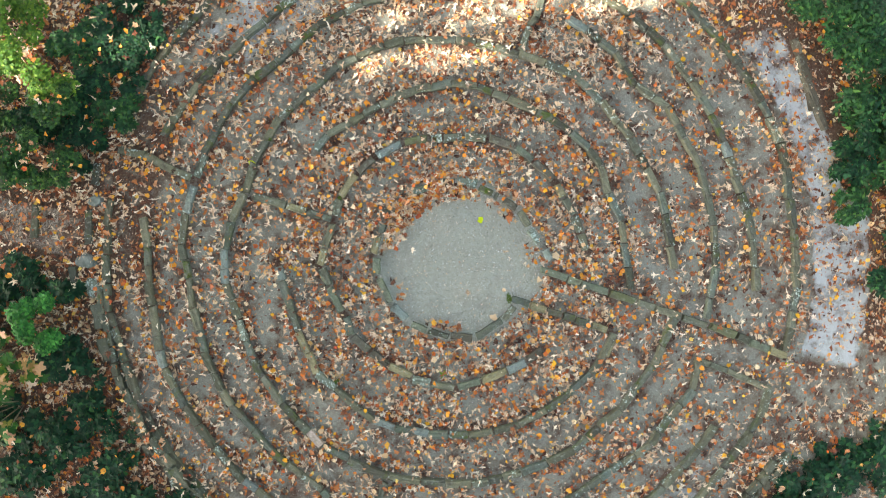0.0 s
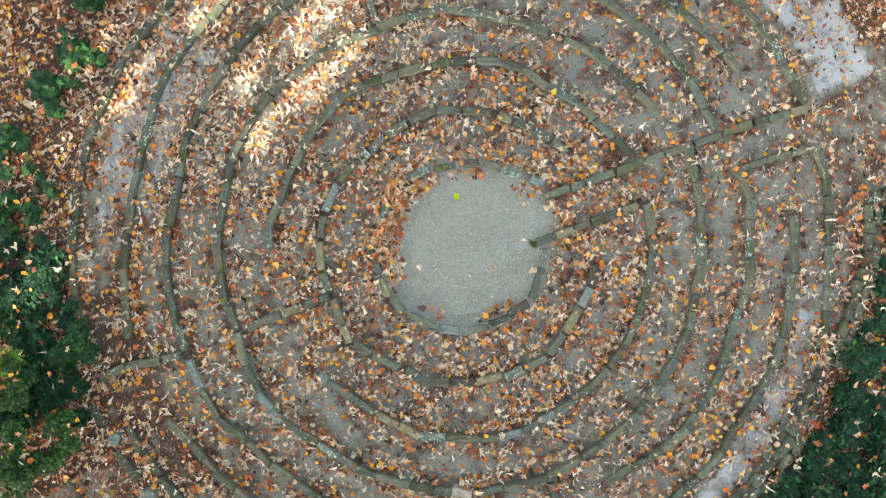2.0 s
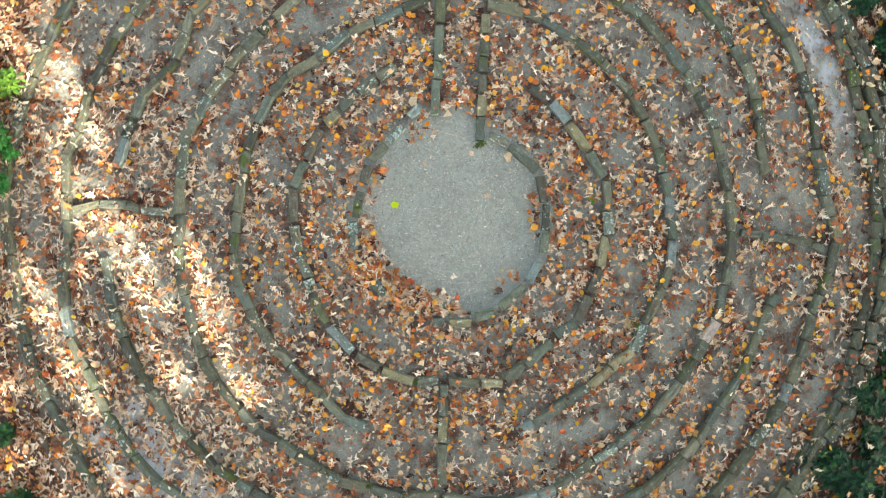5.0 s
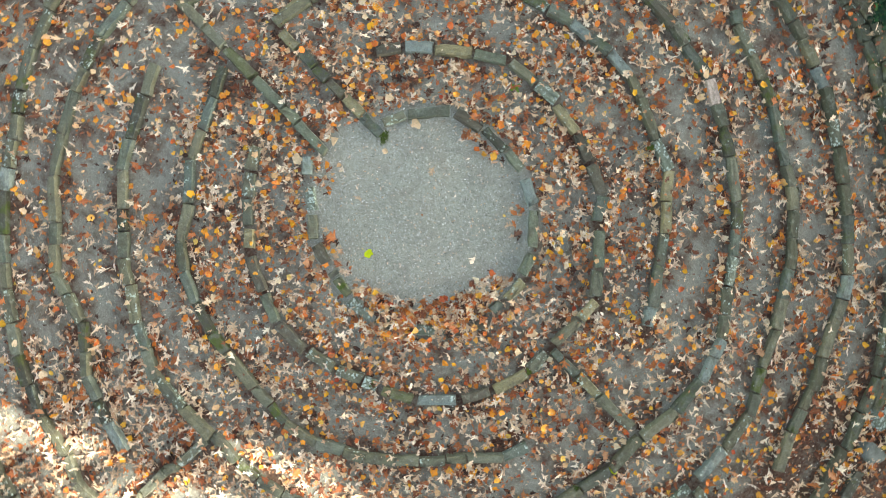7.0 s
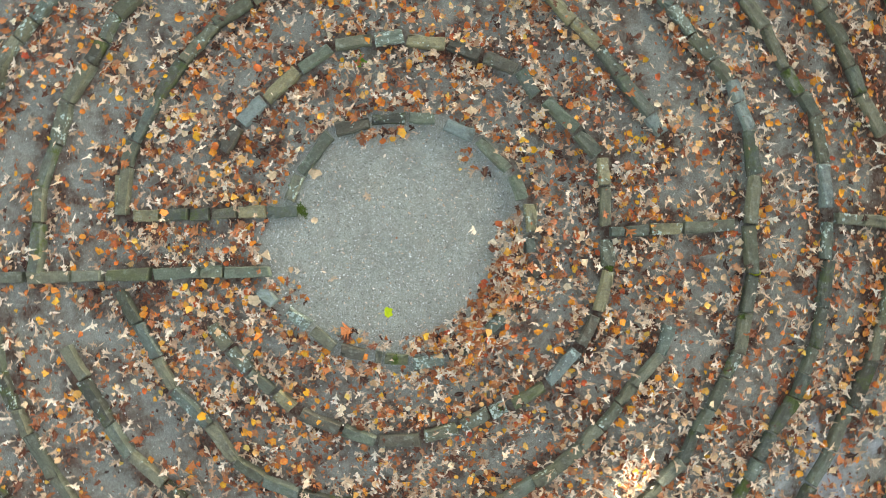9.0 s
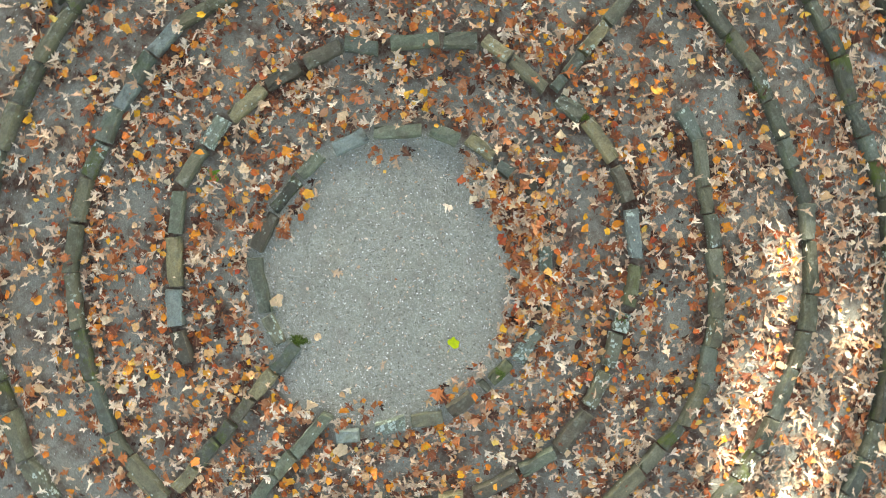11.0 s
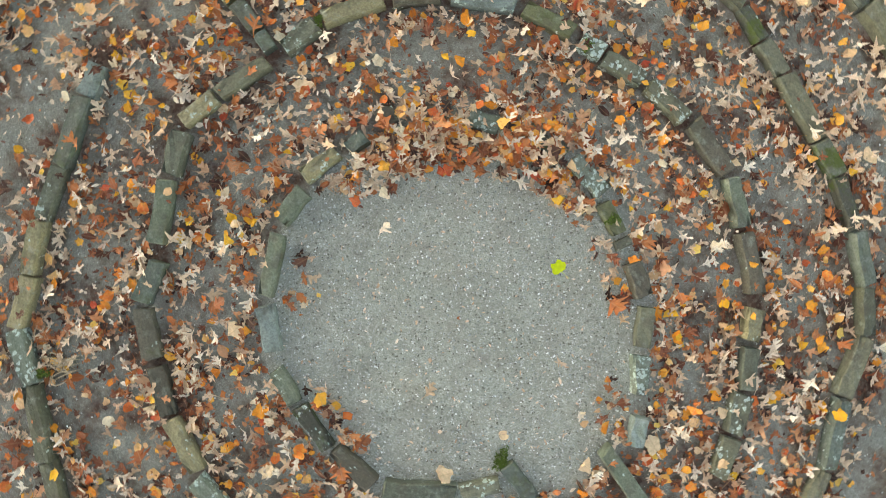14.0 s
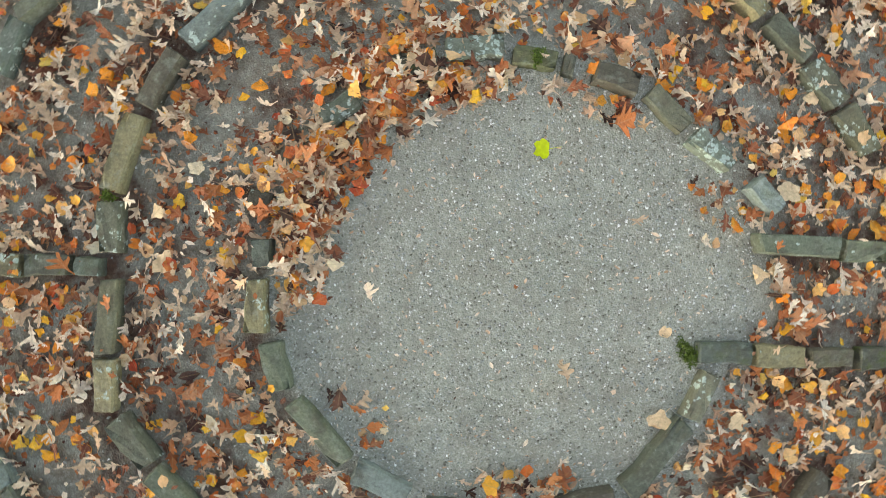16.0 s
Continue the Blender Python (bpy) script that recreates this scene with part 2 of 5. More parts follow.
CHIP = leaf_material("stone_chip", [(0.0, (0.16, 0.155, 0.125)), (0.3, (0.25, 0.25, 0.205)), (0.55, (0.34, 0.37, 0.36)), (0.75, (0.52, 0.53, 0.49)), (1.0, (0.90, 0.92, 0.89))], 0.8, 0.15)
DARK_GREEN = leaf_material("dark_green_leaf", [(0.0, (0.004, 0.026, 0.014)), (0.5, (0.007, 0.048, 0.023)), (0.85, (0.013, 0.082, 0.035)), (1.0, (0.04, 0.15, 0.042))], 0.6, 0.15)
MID_GREEN = leaf_material("green_leaf", [(0.0, (0.008, 0.04, 0.018)), (0.5, (0.018, 0.085, 0.03)), (0.9, (0.036, 0.14, 0.04)), (1.0, (0.10, 0.22, 0.05))], 0.55, 0.15)
MOSS_GREEN = leaf_material("small_green_leaf", [(0.0, (0.008, 0.038, 0.014)), (0.5, (0.022, 0.085, 0.026)), (0.9, (0.05, 0.15, 0.035)), (1.0, (0.11, 0.22, 0.04))], 0.5, 0.12)
EMERALD = leaf_material("emerald_leaf", [(0.0, (0.010, 0.090, 0.022)), (0.5, (0.024, 0.185, 0.040)), (1.0, (0.065, 0.31, 0.06))], 0.5, 0.12)
# yellow-green for shrubs in the sun: part of the sunlight is painted in
FRESH_SUNLIT_GREEN = leaf_material("fresh_sunlit_leaf", [(0.0, (0.035, 0.11, 0.02)), (0.5, (0.07, 0.18, 0.025)), (1.0, (0.15, 0.27, 0.035))], 0.5, 0.12)
SAPLING = leaf_material("sapling_maple_leaf", [(0.0, (0.012, 0.075, 0.016)), (0.45, (0.035, 0.14, 0.02)), (0.55, (0.13, 0.22, 0.03)), (0.66, (0.50, 0.29, 0.12)), (0.82, (0.62, 0.33, 0.20)), (1.0, (0.76, 0.55, 0.44))], 0.5, 0.12)
TURNING = leaf_material("turning_maple_leaf", [(0.0, (0.03, 0.10, 0.02)), (0.5, (0.07, 0.16, 0.025)), (0.66, (0.26, 0.26, 0.04)), (0.82, (0.50, 0.27, 0.13)), (1.0, (0.66, 0.42, 0.32))], 0.5, 0.12)
BARK = plain_material("grey_beech_bark", (0.20, 0.19, 0.165), (0.38, 0.36, 0.31), 9)
BROWN_BARK = plain_material("brown_bark", (0.05, 0.04, 0.03), (0.13, 0.10, 0.075), 22, relief=0.02)
TWIG = plain_material("twig_bark", (0.06, 0.045, 0.03), (0.16, 0.12, 0.08), 40)
BOARD = plain_material("weathered_board", (0.09, 0.07, 0.058), (0.20, 0.16, 0.13), 14)
MOSS = plain_material("bright_moss", (0.045, 0.085, 0.012), (0.13, 0.19, 0.03), 90, 0.95, 0.006)
STRAW = plain_material("dry_straw", (0.34, 0.25, 0.16), (0.60, 0.48, 0.34), 60, 0.8, 0.001)
PALE_ROCK = plain_material("pale_lichened_rock", (0.10, 0.12, 0.105), (0.25, 0.29, 0.275), 16, relief=0.01)

# ---------------------------------------------------------------- helpers


def finish(name, bm, mat, smooth=False):
    me = bpy.data.meshes.new(name)
    bm.to_mesh(me)
    bm.free()
    me.materials.append(mat)
    if smooth:
        for f in me.polygons:
            f.use_smooth = True
    return me


def part(name, bm, mat, parent, label="", smooth=False):
    ob = new(name, finish(name, bm, mat, smooth))
    ob.parent = parent
    return tagged(ob, label)


def soup(name, verts, tris, mat, smooth=False, own=None):
    """A mesh from arrays of corners and triangles; own: each corner's place on its leaf."""
    me = bpy.data.meshes.new(name)
    me.vertices.add(len(verts))
    me.vertices.foreach_set("co", np.ascontiguousarray(verts, dtype=np.float32).ravel())
    me.loops.add(3 * len(tris))
    me.loops.foreach_set("vertex_index", np.ascontiguousarray(tris, dtype=np.int32).ravel())
    me.polygons.add(len(tris))
    me.polygons.foreach_set("loop_start", np.arange(0, 3 * len(tris), 3, dtype=np.int32))
    if smooth:
        me.polygons.foreach_set("use_smooth", np.ones(len(tris), dtype=bool))
    if own is not None:
        me.attributes.new("leaf", "FLOAT_VECTOR", "POINT").data.foreach_set("vector", np.ascontiguousarray(own, dtype=np.float32).ravel())
    me.update(calc_edges=True)
    me.materials.append(mat)
    return me


rng = np.random.default_rng(7)


def wave(x, y):
    """Gentle unevenness of the ground, in metres."""
    return 0.010 * np.sin(1.7 * x + 0.6 * y) * np.cos(1.3 * y - 0.4 * x) + 0.005 * np.sin(5.1 * x + 2.0) * np.sin(4.3 * y + 1.0)


def ground_z(x, y):
    r = np.hypot(x, y)
    bank = np.clip((r - 4.4) / 2.5, 0, 1) ** 1.5 * 0.12
    return wave(x, y) * np.clip((9 - r) / 3, 0, 1) + bank


def window(v, low, high, soft):
    return np.clip((v - low) / soft, 0, 1) * np.clip((high - v) / soft, 0, 1)


# ---------------------------------------------------------------- the stone labyrinth


def ring_joints(*numbers):
    """Joints between the stones of a ring: degrees and metres from the middle, in turn."""
    return [(r * math.cos(radians(a)), r * math.sin(radians(a))) for a, r in zip(numbers[::2], numbers[1::2])]


def stone_mesh(seed):
    """A rough hewn block, one metre long, wide and high, with skewed ends, worn edges, chipped corners and an uneven top."""
    rnd = random.Random(seed)
    bm = bmesh.new()
    skew = [rnd.uniform(-0.16, 0.16), rnd.uniform(-0.16, 0.16)]
    lean, taper, tip = rnd.uniform(-0.10, 0.10), rnd.uniform(-0.10, 0.10), rnd.uniform(-0.07, 0.07)
    chips = [(rnd.choice((0, 1, 5, 6)), rnd.choice((2, 5))) for _ in range(rnd.choice((0, 1, 2)))]
    rows = []
    for k, x in enumerate((-0.5, -0.475, -0.26, 0.0, 0.24, 0.475, 0.5)):
        end = k in (0, 6)
        half, mid = (0.5 + taper * x + rnd.uniform(-0.05, 0.03)) * (0.95 if end else 1), rnd.uniform(-0.045, 0.045) + 0.03 * math.cos(3 * x + seed)
        row = []
        for j, (p, z) in enumerate(((-1.03, -0.4), (-1.0, 0.84), (-0.86, 0.99), (-0.3, 1.0), (0.3, 1.0), (0.86, 0.99), (1.0, 0.84), (1.03, -0.4))):
            y = mid + p * half
            if 1 < j < 6:
                z += lean * p + tip * x * 2 + rnd.uniform(-0.06, 0.04) - (0.10 if end else 0)
            if (k, j) in chips:
                z, y = z - rnd.uniform(0.12, 0.35), mid + 0.8 * p * half
            row.append(bm.verts.new((x + skew[k > 3] * y * (0.34 if k in (0, 1, 5, 6) else 0), y, z)))
        rows.append(row)
    for a, b in zip(rows, rows[1:]):
        for i in range(8):
            j = (i + 1) % 8
            bm.faces.new((a[i], b[i], b[j], a[j]))
    bm.faces.new(rows[0])
    bm.faces.new(rows[-1][::-1])
    bmesh.ops.recalc_face_normals(bm, faces=bm.faces)
    return finish("stone", bm, STONE)


STONES = [stone_mesh(k) for k in range(30)]
NOTABLE = [(BLUE_STONE, p) for p in ((-1.19, 1.07), (0.47, 1.41), (-2.06, -0.72), (-2.69, -0.85), (-2.71, 0.47), (-3.47, -0.14), (1.88, 0.72), (0.97, -1.10), (-0.60, -0.84),
                                     (-3.09, -2.20), (2.85, 2.24), (0.60, 3.18), (-3.33, -0.16), (-1.82, -3.27), (-1.0, 3.72), (-0.30, -2.19), (0.15, -2.18))]
NOTABLE += [(LICHEN_STONE, p) for p in ((0.79, 0.53), (-0.18, 0.96), (-0.71, 0.69), (-0.09, -1.60), (-0.65, 1.37), (-2.37, -1.47), (-1.76, 1.62), (-1.06, -1.82))]
NOTABLE += [(TAN_STONE, p) for p in ((-1.40, -1.65), (-0.20, -3.72), (-1.03, -0.10), (-1.33, -0.88), (-1.54, 0.52), (-1.54, -1.43))] + [(PINK_STONE, (-1.22, -2.54))]
LAID = []  # ends and top of every stone laid, for the leaves that gather against them
mason = random.Random(11)


def set_stone(base, p, q, width, height, rough=1.0, mat=None):
    """One stone between two ends on the ground."""
    x, y, length = (p[0] + q[0]) / 2, (p[1] + q[1]) / 2, math.dist(p, q)
    ob = new("stone", mason.choice(STONES))
    ob.parent = base
    turn = math.atan2(q[1] - p[1], q[0] - p[0]) + mason.uniform(-0.04, 0.04) * rough + (math.pi if mason.random() < 0.5 else 0)
    ob.rotation_euler = (mason.uniform(-0.05, 0.05) * rough, mason.uniform(-0.02, 0.02) * rough, turn)
    side = mason.uniform(-0.008, 0.008) * rough
    sunk, tall = 0.004 + mason.uniform(0.0, 0.012), height * mason.uniform(0.85, 1.12)
    ob.location = (x + side * math.sin(turn) - base.location.x, y - side * math.cos(turn) - base.location.y, float(ground_z(x, y)) - base.location.z - sunk)
    ob.scale = (length - mason.uniform(0.004, 0.016), width * mason.uniform(0.86, 1.12), tall)
    LAID.append((*p, *q, tall - sunk))
    for kind, spot in NOTABLE:
        if not mat and math.dist(spot, (x, y)) < 0.13:
            mat = kind
    if mat:
        ob.material_slots[0].link = "OBJECT"
        ob.material_slots[0].material = mat


def run_of_stones(name, label, group, first):
    base = new(name)
    base.location = (first[0], first[1], float(ground_z(*first)))
    return tagged(base, label, "stone edging", group)


def lay(name, label, group, courses, width=0.080, height=0.076, longest=0.40, rough=1.0, mat=None):
    """A run of stones, end to end along the joints; each stone is a part."""
    base = run_of_stones(name, label, group, courses[0][0])
    for joints in courses:
        points = [joints[0]]
        for p, q in zip(joints, joints[1:]):
            if math.dist(p, q) > longest:
                f = mason.uniform(0.42, 0.58)
                points.append((p[0] + f * (q[0] - p[0]), p[1] + f * (q[1] - p[1])))
            points.append(q)
        for p, q in zip(points, points[1:]):
            if math.dist(p, q) > 0.03:
                set_stone(base, p, q, width, height, rough, mat)
    return base


KINDS = {"o": None, "g": GREEN_STONE, "b": BLUE_STONE, "t": TAN_STONE, "l": LICHEN_STONE, "d": BROWN_STONE, "m": MOSS_STONE}


def lay_each(name, label, group, courses, width, height):
    """A run of stones with a gap between each and the next: x, y of both ends of every stone, and a letter for its kind."""
    base = run_of_stones(name, label, group, courses[0][1][:2])
    for kinds, numbers in courses:
        for k, letter in enumerate(kinds):
            x, y, x2, y2 = numbers[4 * k:4 * k + 4]
            set_stone(base, (x, y), (x2, y2), width, height, 0.5, KINDS[letter])
    return base


RING_A = ("tggbgod" "ooblodom" "lolddo", (-1.03, 0.02, -1.03, -0.20, -0.98, -0.23, -0.93, -0.43, -0.895, -0.47, -0.68, -0.72, -0.65, -0.74, -0.43, -0.86,
    -0.36, -0.90, -0.16, -0.92, -0.14, -0.92, 0.12, -0.93, 0.14, -0.92, 0.40, -0.87,
    0.45, -0.85, 0.69, -0.565, 0.70, -0.55, 0.79, -0.365, 0.955, 0.405, 1.07, 0.285, 0.715, 0.595, 0.88, 0.47, 0.54, 0.775, 0.70, 0.625, 0.495, 0.795, 0.32, 0.85,
    0.245, 0.87, 0.19, 0.88, 0.17, 0.89, -0.01, 0.915,
    -0.04, 0.95, -0.285, 0.94, -0.31, 0.91, -0.50, 0.84, -0.63, 0.74, -0.77, 0.65, -0.82, 0.61, -0.92, 0.45, -1.0, 0.37, -1.02, 0.27, -1.015, 0.18, -1.015, 0.06))
RING_B_NORTH = ("oootdgd" "oolmbdto", (1.45, 0.52, 1.34, 0.71, 1.33, 0.72, 1.21, 0.90, 1.20, 0.91, 1.03, 1.07, 1.01, 1.08, 0.89, 1.21, 0.84, 1.25, 0.55, 1.40, 0.53, 1.41, 0.29, 1.52,
    0.27, 1.52, -0.05, 1.54, -0.08, 1.52, -0.34, 1.46, -0.37, 1.46, -0.59, 1.37, -0.60, 1.38, -0.73, 1.33, -0.78, 1.33, -1.03, 1.21, -1.06, 1.18, -1.31, 0.955,
    -1.345, 0.92, -1.47, 0.70, -1.49, 0.67, -1.60, 0.36, -1.60, 0.33, -1.60, 0.12))
RING_B_SOUTH = ("otogod" "dtlogtbd", (-1.60, 0.02, -1.62, -0.28, -1.62, -0.29, -1.62, -0.51, -1.59, -0.53, -1.45, -0.72, -1.44, -0.74, -1.22, -0.98, -1.15, -1.02, -1.03, -1.22,
    -1.01, -1.23, -0.77, -1.35, -0.74, -1.36, -0.50, -1.45, -0.49, -1.46, -0.19, -1.51, -0.17, -1.55, 0.05, -1.53, 0.07, -1.53, 0.35, -1.52, 0.39, -1.50, 0.63, -1.35,
    0.65, -1.35, 0.91, -1.14, 0.92, -1.14, 1.11, -0.98, 1.13, -0.96, 1.26, -0.775))
RING_C = ring_joints(-162.8, 2.2, -158.1, 2.17, -148.4, 2.12, -140.8, 2.13, -133.3, 2.15, -126.2, 2.22, -118.8, 2.16, -108.5, 2.18, -102.6, 2.2,
    -95.8, 2.18, -84.8, 2.15, -71.6, 2.13, -63.4, 2.13, -54.3, 2.13, -44.5, 2.11, -35.1, 2.11, -25.2, 2.12, -19.9, 2.11, -9.8, 2.09)
RING_C_BACK = ring_joints(5.8, 2.13, 13.1, 2.06, 29.1, 2.03, 39.9, 2, 49.1, 2.08, 56.2, 2.08, 64, 2.07, 72.2, 2.07, 78.1, 2.05, 88.7, 2.07, 99.7,
    2.13, 108.2, 2.16, 119.9, 2.14, 132.6, 2.12, 143.7, 2.14, 151.9, 2.22, 158, 2.2)
RING_D = ring_joints(0.5, 2.74, -7.4, 2.7, -13.1, 2.71, -20.4, 2.66, -27.3, 2.68, -34.6, 2.66, -43.5, 2.71, -51, 2.7, -58.4, 2.7, -67, 2.72, -71.5,
    2.73, -84.6, 2.74, -92.9, 2.76, -99.8, 2.78, -103.8, 2.76, -111.3, 2.81, -120.3, 2.76, -125.9, 2.76, -134.1, 2.77, -139.1, 2.78, -149.6, 2.77,
    -158.9, 2.84, -167.3, 2.85, -174.3, 2.8, -182, 2.72, -190.1, 2.75, -196.4, 2.75, -203, 2.78, -213, 2.74, -222.5, 2.79, -227.6, 2.75, -235.1, 2.76,
    -240.4, 2.75, -245.8, 2.71, -253.5, 2.67, -258.9, 2.66, -263.7, 2.64, -270.6, 2.61, -278.1, 2.62, -285.5, 2.67, -296.2, 2.61, -303.7, 2.57, -309,
    2.57, -318.3, 2.56, -325.7, 2.6, -331.8, 2.58, -340.6, 2.6, -346.8, 2.65)
RING_E_EAST = ring_joints(81.7, 3.24, 76.5, 3.22, 68.6, 3.17, 60.4, 3.04, 51.8, 3.16, 44, 3.14, 36.8, 3.17, 30.1, 3.15, 23.3, 3.16, 13.9, 3.15, 6.9,
    3.12, 2.1, 3.12)
RING_E_NORTH = ring_joints(96.6, 3.36, 106, 3.36, 110.3, 3.35, 116.6, 3.35, 120.2, 3.33, 126.3, 3.34, 130.3, 3.31, 136.6, 3.31, 141, 3.29, 148.2,
    3.26, 153.7, 3.32, 160.8, 3.34, 166.3, 3.34, 172.8, 3.34, 177.9, 3.34)
RING_E_SOUTH = ring_joints(179.7, 3.34, 185.6, 3.35, 192, 3.36, 199.2, 3.28, 205.5, 3.27, 215, 3.28, 224.2, 3.29, 227.9, 3.28, 234.9, 3.24, 240.6,
    3.25, 249.2, 3.24, 254.5, 3.25, 256.5, 3.3)
RING_E_WEST = ring_joints(-82.2, 3.12, -76, 3.13, -68.9, 3.21, -62.4, 3.26, -55, 3.25, -48.7, 3.23, -41.6, 3.18, -35.8, 3.19, -28.5, 3.25, -21.1,
    3.21, -13.5, 3.28, -7.2, 3.18)
RING_F_NORTH = ring_joints(9.6, 3.67, 14, 3.64, 19.7, 3.62, 25.6, 3.6, 32.4, 3.54, 39.6, 3.57, 45.6, 3.57, 53, 3.6, 62, 3.64, 70.9, 3.67, 77.1, 3.65,
    80.8, 3.72, 86.6, 3.69, 94, 3.68, 98, 3.76, 103, 3.8, 107.6, 3.83, 112.7, 3.79, 119.5, 3.82, 126.9, 3.82, 132.3, 3.8, 140.6, 3.74, 149.5, 3.75,
    155.3, 3.76, 161.2, 3.81, 166.4, 3.85, 172.7, 3.87)
RING_F_SOUTH = ring_joints(-172.4, 3.86, -167, 3.77, -160.8, 3.77, -150.7, 3.77, -144.6, 3.8, -136.6, 3.76, -127.4, 3.73, -119.1, 3.74, -112, 3.72,
    -105, 3.68, -98.5, 3.76, -93.1, 3.81, -86.6, 3.7, -79.5, 3.66, -74.2, 3.72, -67.5, 3.72, -61.9, 3.74, -56.4, 3.7, -49.5, 3.73, -44.5, 3.76, -38.9,
    3.76, -32.6, 3.74, -27.5, 3.73, -22.8, 3.74, -17.4, 3.75)
RING_G_NORTH = ring_joints(-0.2, 4.16, 3.9, 4.17, 6.8, 4.15, 10.9, 4.17, 14.4, 4.14, 20.8, 4.13, 26, 4.12, 31.2, 4.19, 35.6, 4.2, 40.3, 4.2, 47, 4.2,
    55, 4.2, 63, 4.2, 71.5, 4.22, 77.5, 4.24, 81.3, 4.27, 86, 4.27, 91.3, 4.25, 95, 4.22, 99.5, 4.22, 103.3, 4.24, 110, 4.27, 114.6, 4.25, 122.2,
    4.28, 128.9, 4.32, 134.7, 4.29, 138.7, 4.34, 145.4, 4.33, 148.5, 4.35, 153.3, 4.34, 158.5, 4.36, 164.7, 4.37, 169, 4.37)
RING_G_GATE = ring_joints(-7.1, 4.14, -12.1, 4.18, -17.9, 4.14, -22.7, 4.14, -26.6, 4.15, -33, 4.18, -39, 4.22)
RING_G_WEST = ring_joints(-174.6, 4.27, -170.2, 4.27, -165.6, 4.26, -160.9, 4.25, -156.2, 4.27, -150.9, 4.23, -145.2, 4.2, -141.1, 4.25)

RINGS = "rings of the stone labyrinth"
MOSSY = "ring of mossy grey-green hewn stones laid on gravel"
lay_each("stone_ring", "innermost ring of lichened hewn stones round bare gravel", RINGS, [RING_A], 0.083, 0.072)
lay_each("stone_ring", MOSSY, RINGS, [RING_B_NORTH, RING_B_SOUTH], 0.090, 0.078)
lay("stone_ring", MOSSY, RINGS, [RING_C, RING_C_BACK], 0.083, 0.076)
lay("stone_ring", MOSSY, RINGS, [RING_D], 0.083, 0.078)
lay("stone_ring", MOSSY, RINGS, [RING_E_EAST, RING_E_NORTH, RING_E_SOUTH, RING_E_WEST])
lay("stone_ring", MOSSY, RINGS, [RING_F_NORTH, RING_F_SOUTH])
lay("stone_ring", "outermost ring of dark mossy hewn stones beside leaf litter", RINGS, [RING_G_NORTH, RING_G_GATE])

lay("stone_row", "short row of brown hewn stones between pale sand and shrubs", RINGS, [[(3.24, 3.72), (3.36, 3.55), (3.48, 3.34), (3.60, 3.14), (3.72, 2.93)]], mat=BROWN_STONE)

SPURS = "straight cross walls of the labyrinth"
SPUR = "straight row of mossy hewn stones crossing the paths"
lay_each("stone_spur", "long straight row of olive hewn stones from middle to rim", SPURS, [("gggmoo" "omogt", (0.975, 0.15, 1.32, 0.14, 1.33, 0.135, 1.50, 0.125, 1.51, 0.12, 1.86, 0.115,
    1.88, 0.11, 2.21, 0.095, 2.24, 0.09, 2.46, 0.075, 2.47, 0.07, 2.80, 0.06, 2.83, 0.055, 3.15, 0.045, 3.18, 0.04, 3.52, 0.02, 3.54, 0.015, 3.70, -0.01, 3.71, -0.02, 3.96, -0.05, 3.97, -0.05, 4.20, -0.07))], 0.088, 0.075)
lay_each("stone_spur", SPUR, SPURS, [("otdoott", (0.735, -0.285, 0.965, -0.295, 0.97, -0.295, 1.19, -0.305, 1.20, -0.31, 1.38, -0.31, 1.40, -0.31, 1.55, -0.315, 1.56, -0.32, 1.76, -0.33, 1.77, -0.335, 1.97, -0.345, 2.05, -0.40, 2.03, -0.66))], 0.085, 0.07)
lay_each("stone_spur", SPUR, SPURS, [("ooto", (-1.63, 0.07, -1.75, 0.07, -1.76, 0.07, -1.94, 0.075, -1.95, 0.075, -2.19, 0.085, -2.20, 0.085, -2.60, 0.09))], 0.085, 0.07)
lay("stone_spur", SPUR, SPURS, [ring_joints(178.4, 3.40, 177.8, 3.61, 176.9, 4.0, 177.2, 4.32)])
lay("stone_spur", "short row of sunlit pale hewn stones crossing the paths", SPURS, [ring_joints(88.8, 3.62, 87.9, 3.36, 87.8, 3.1, 88.8, 2.98, 89.2, 2.66)])
lay("stone_spur", SPUR, SPURS, [[(3.11, -0.40), (3.30, -0.415), (3.53, -0.43), (3.80, -0.47), (4.11, -0.52)]])
lay("stone_spur", SPUR, SPURS, [ring_joints(-93.0, 2.84, -93.2, 3.05, -93.6, 3.3, -94.2, 3.55, -95.0, 3.70)])


def arc(r0, a0, a1, step, wobble):
    out, a = [], a0
    while a < a1:
        out += [a, r0 + mason.uniform(-wobble, wobble)]
        a += mason.uniform(0.45, 1.6) * step
    return ring_joints(*out)


WALL = "low dry wall of stacked mossy lichened stones beside ivy"
outer = ring_joints(-17, 4.62, -21, 4.58, -26, 4.54, -30, 4.47, -34, 4.42, -39, 4.35)
RIM = "dry walls at the rim"
lay("dry_stone_wall", WALL, RIM, [outer, ring_joints(-15, 4.72, -20, 4.68, -26, 4.63, -31, 4.55, -36, 4.47, -41, 4.40)], 0.090, 0.10, 0.30, 2.0, DARK_STONE)
lay("dry_stone_wall", WALL, RIM, [arc(4.20, -139, -41, 4.6, 0.02)], 0.085, 0.07, 0.30, 3.0, DARK_STONE)
lay("dry_stone_wall", WALL, RIM, [arc(4.28, -141, -40, 4.4, 0.04)], 0.085, 0.11, 0.32, 4.0, DARK_STONE)
lay("dry_stone_wall", WALL, RIM, [arc(4.37, -140, -42, 3.6, 0.05)], 0.09, 0.09, 0.30, 5.0, DARK_STONE)
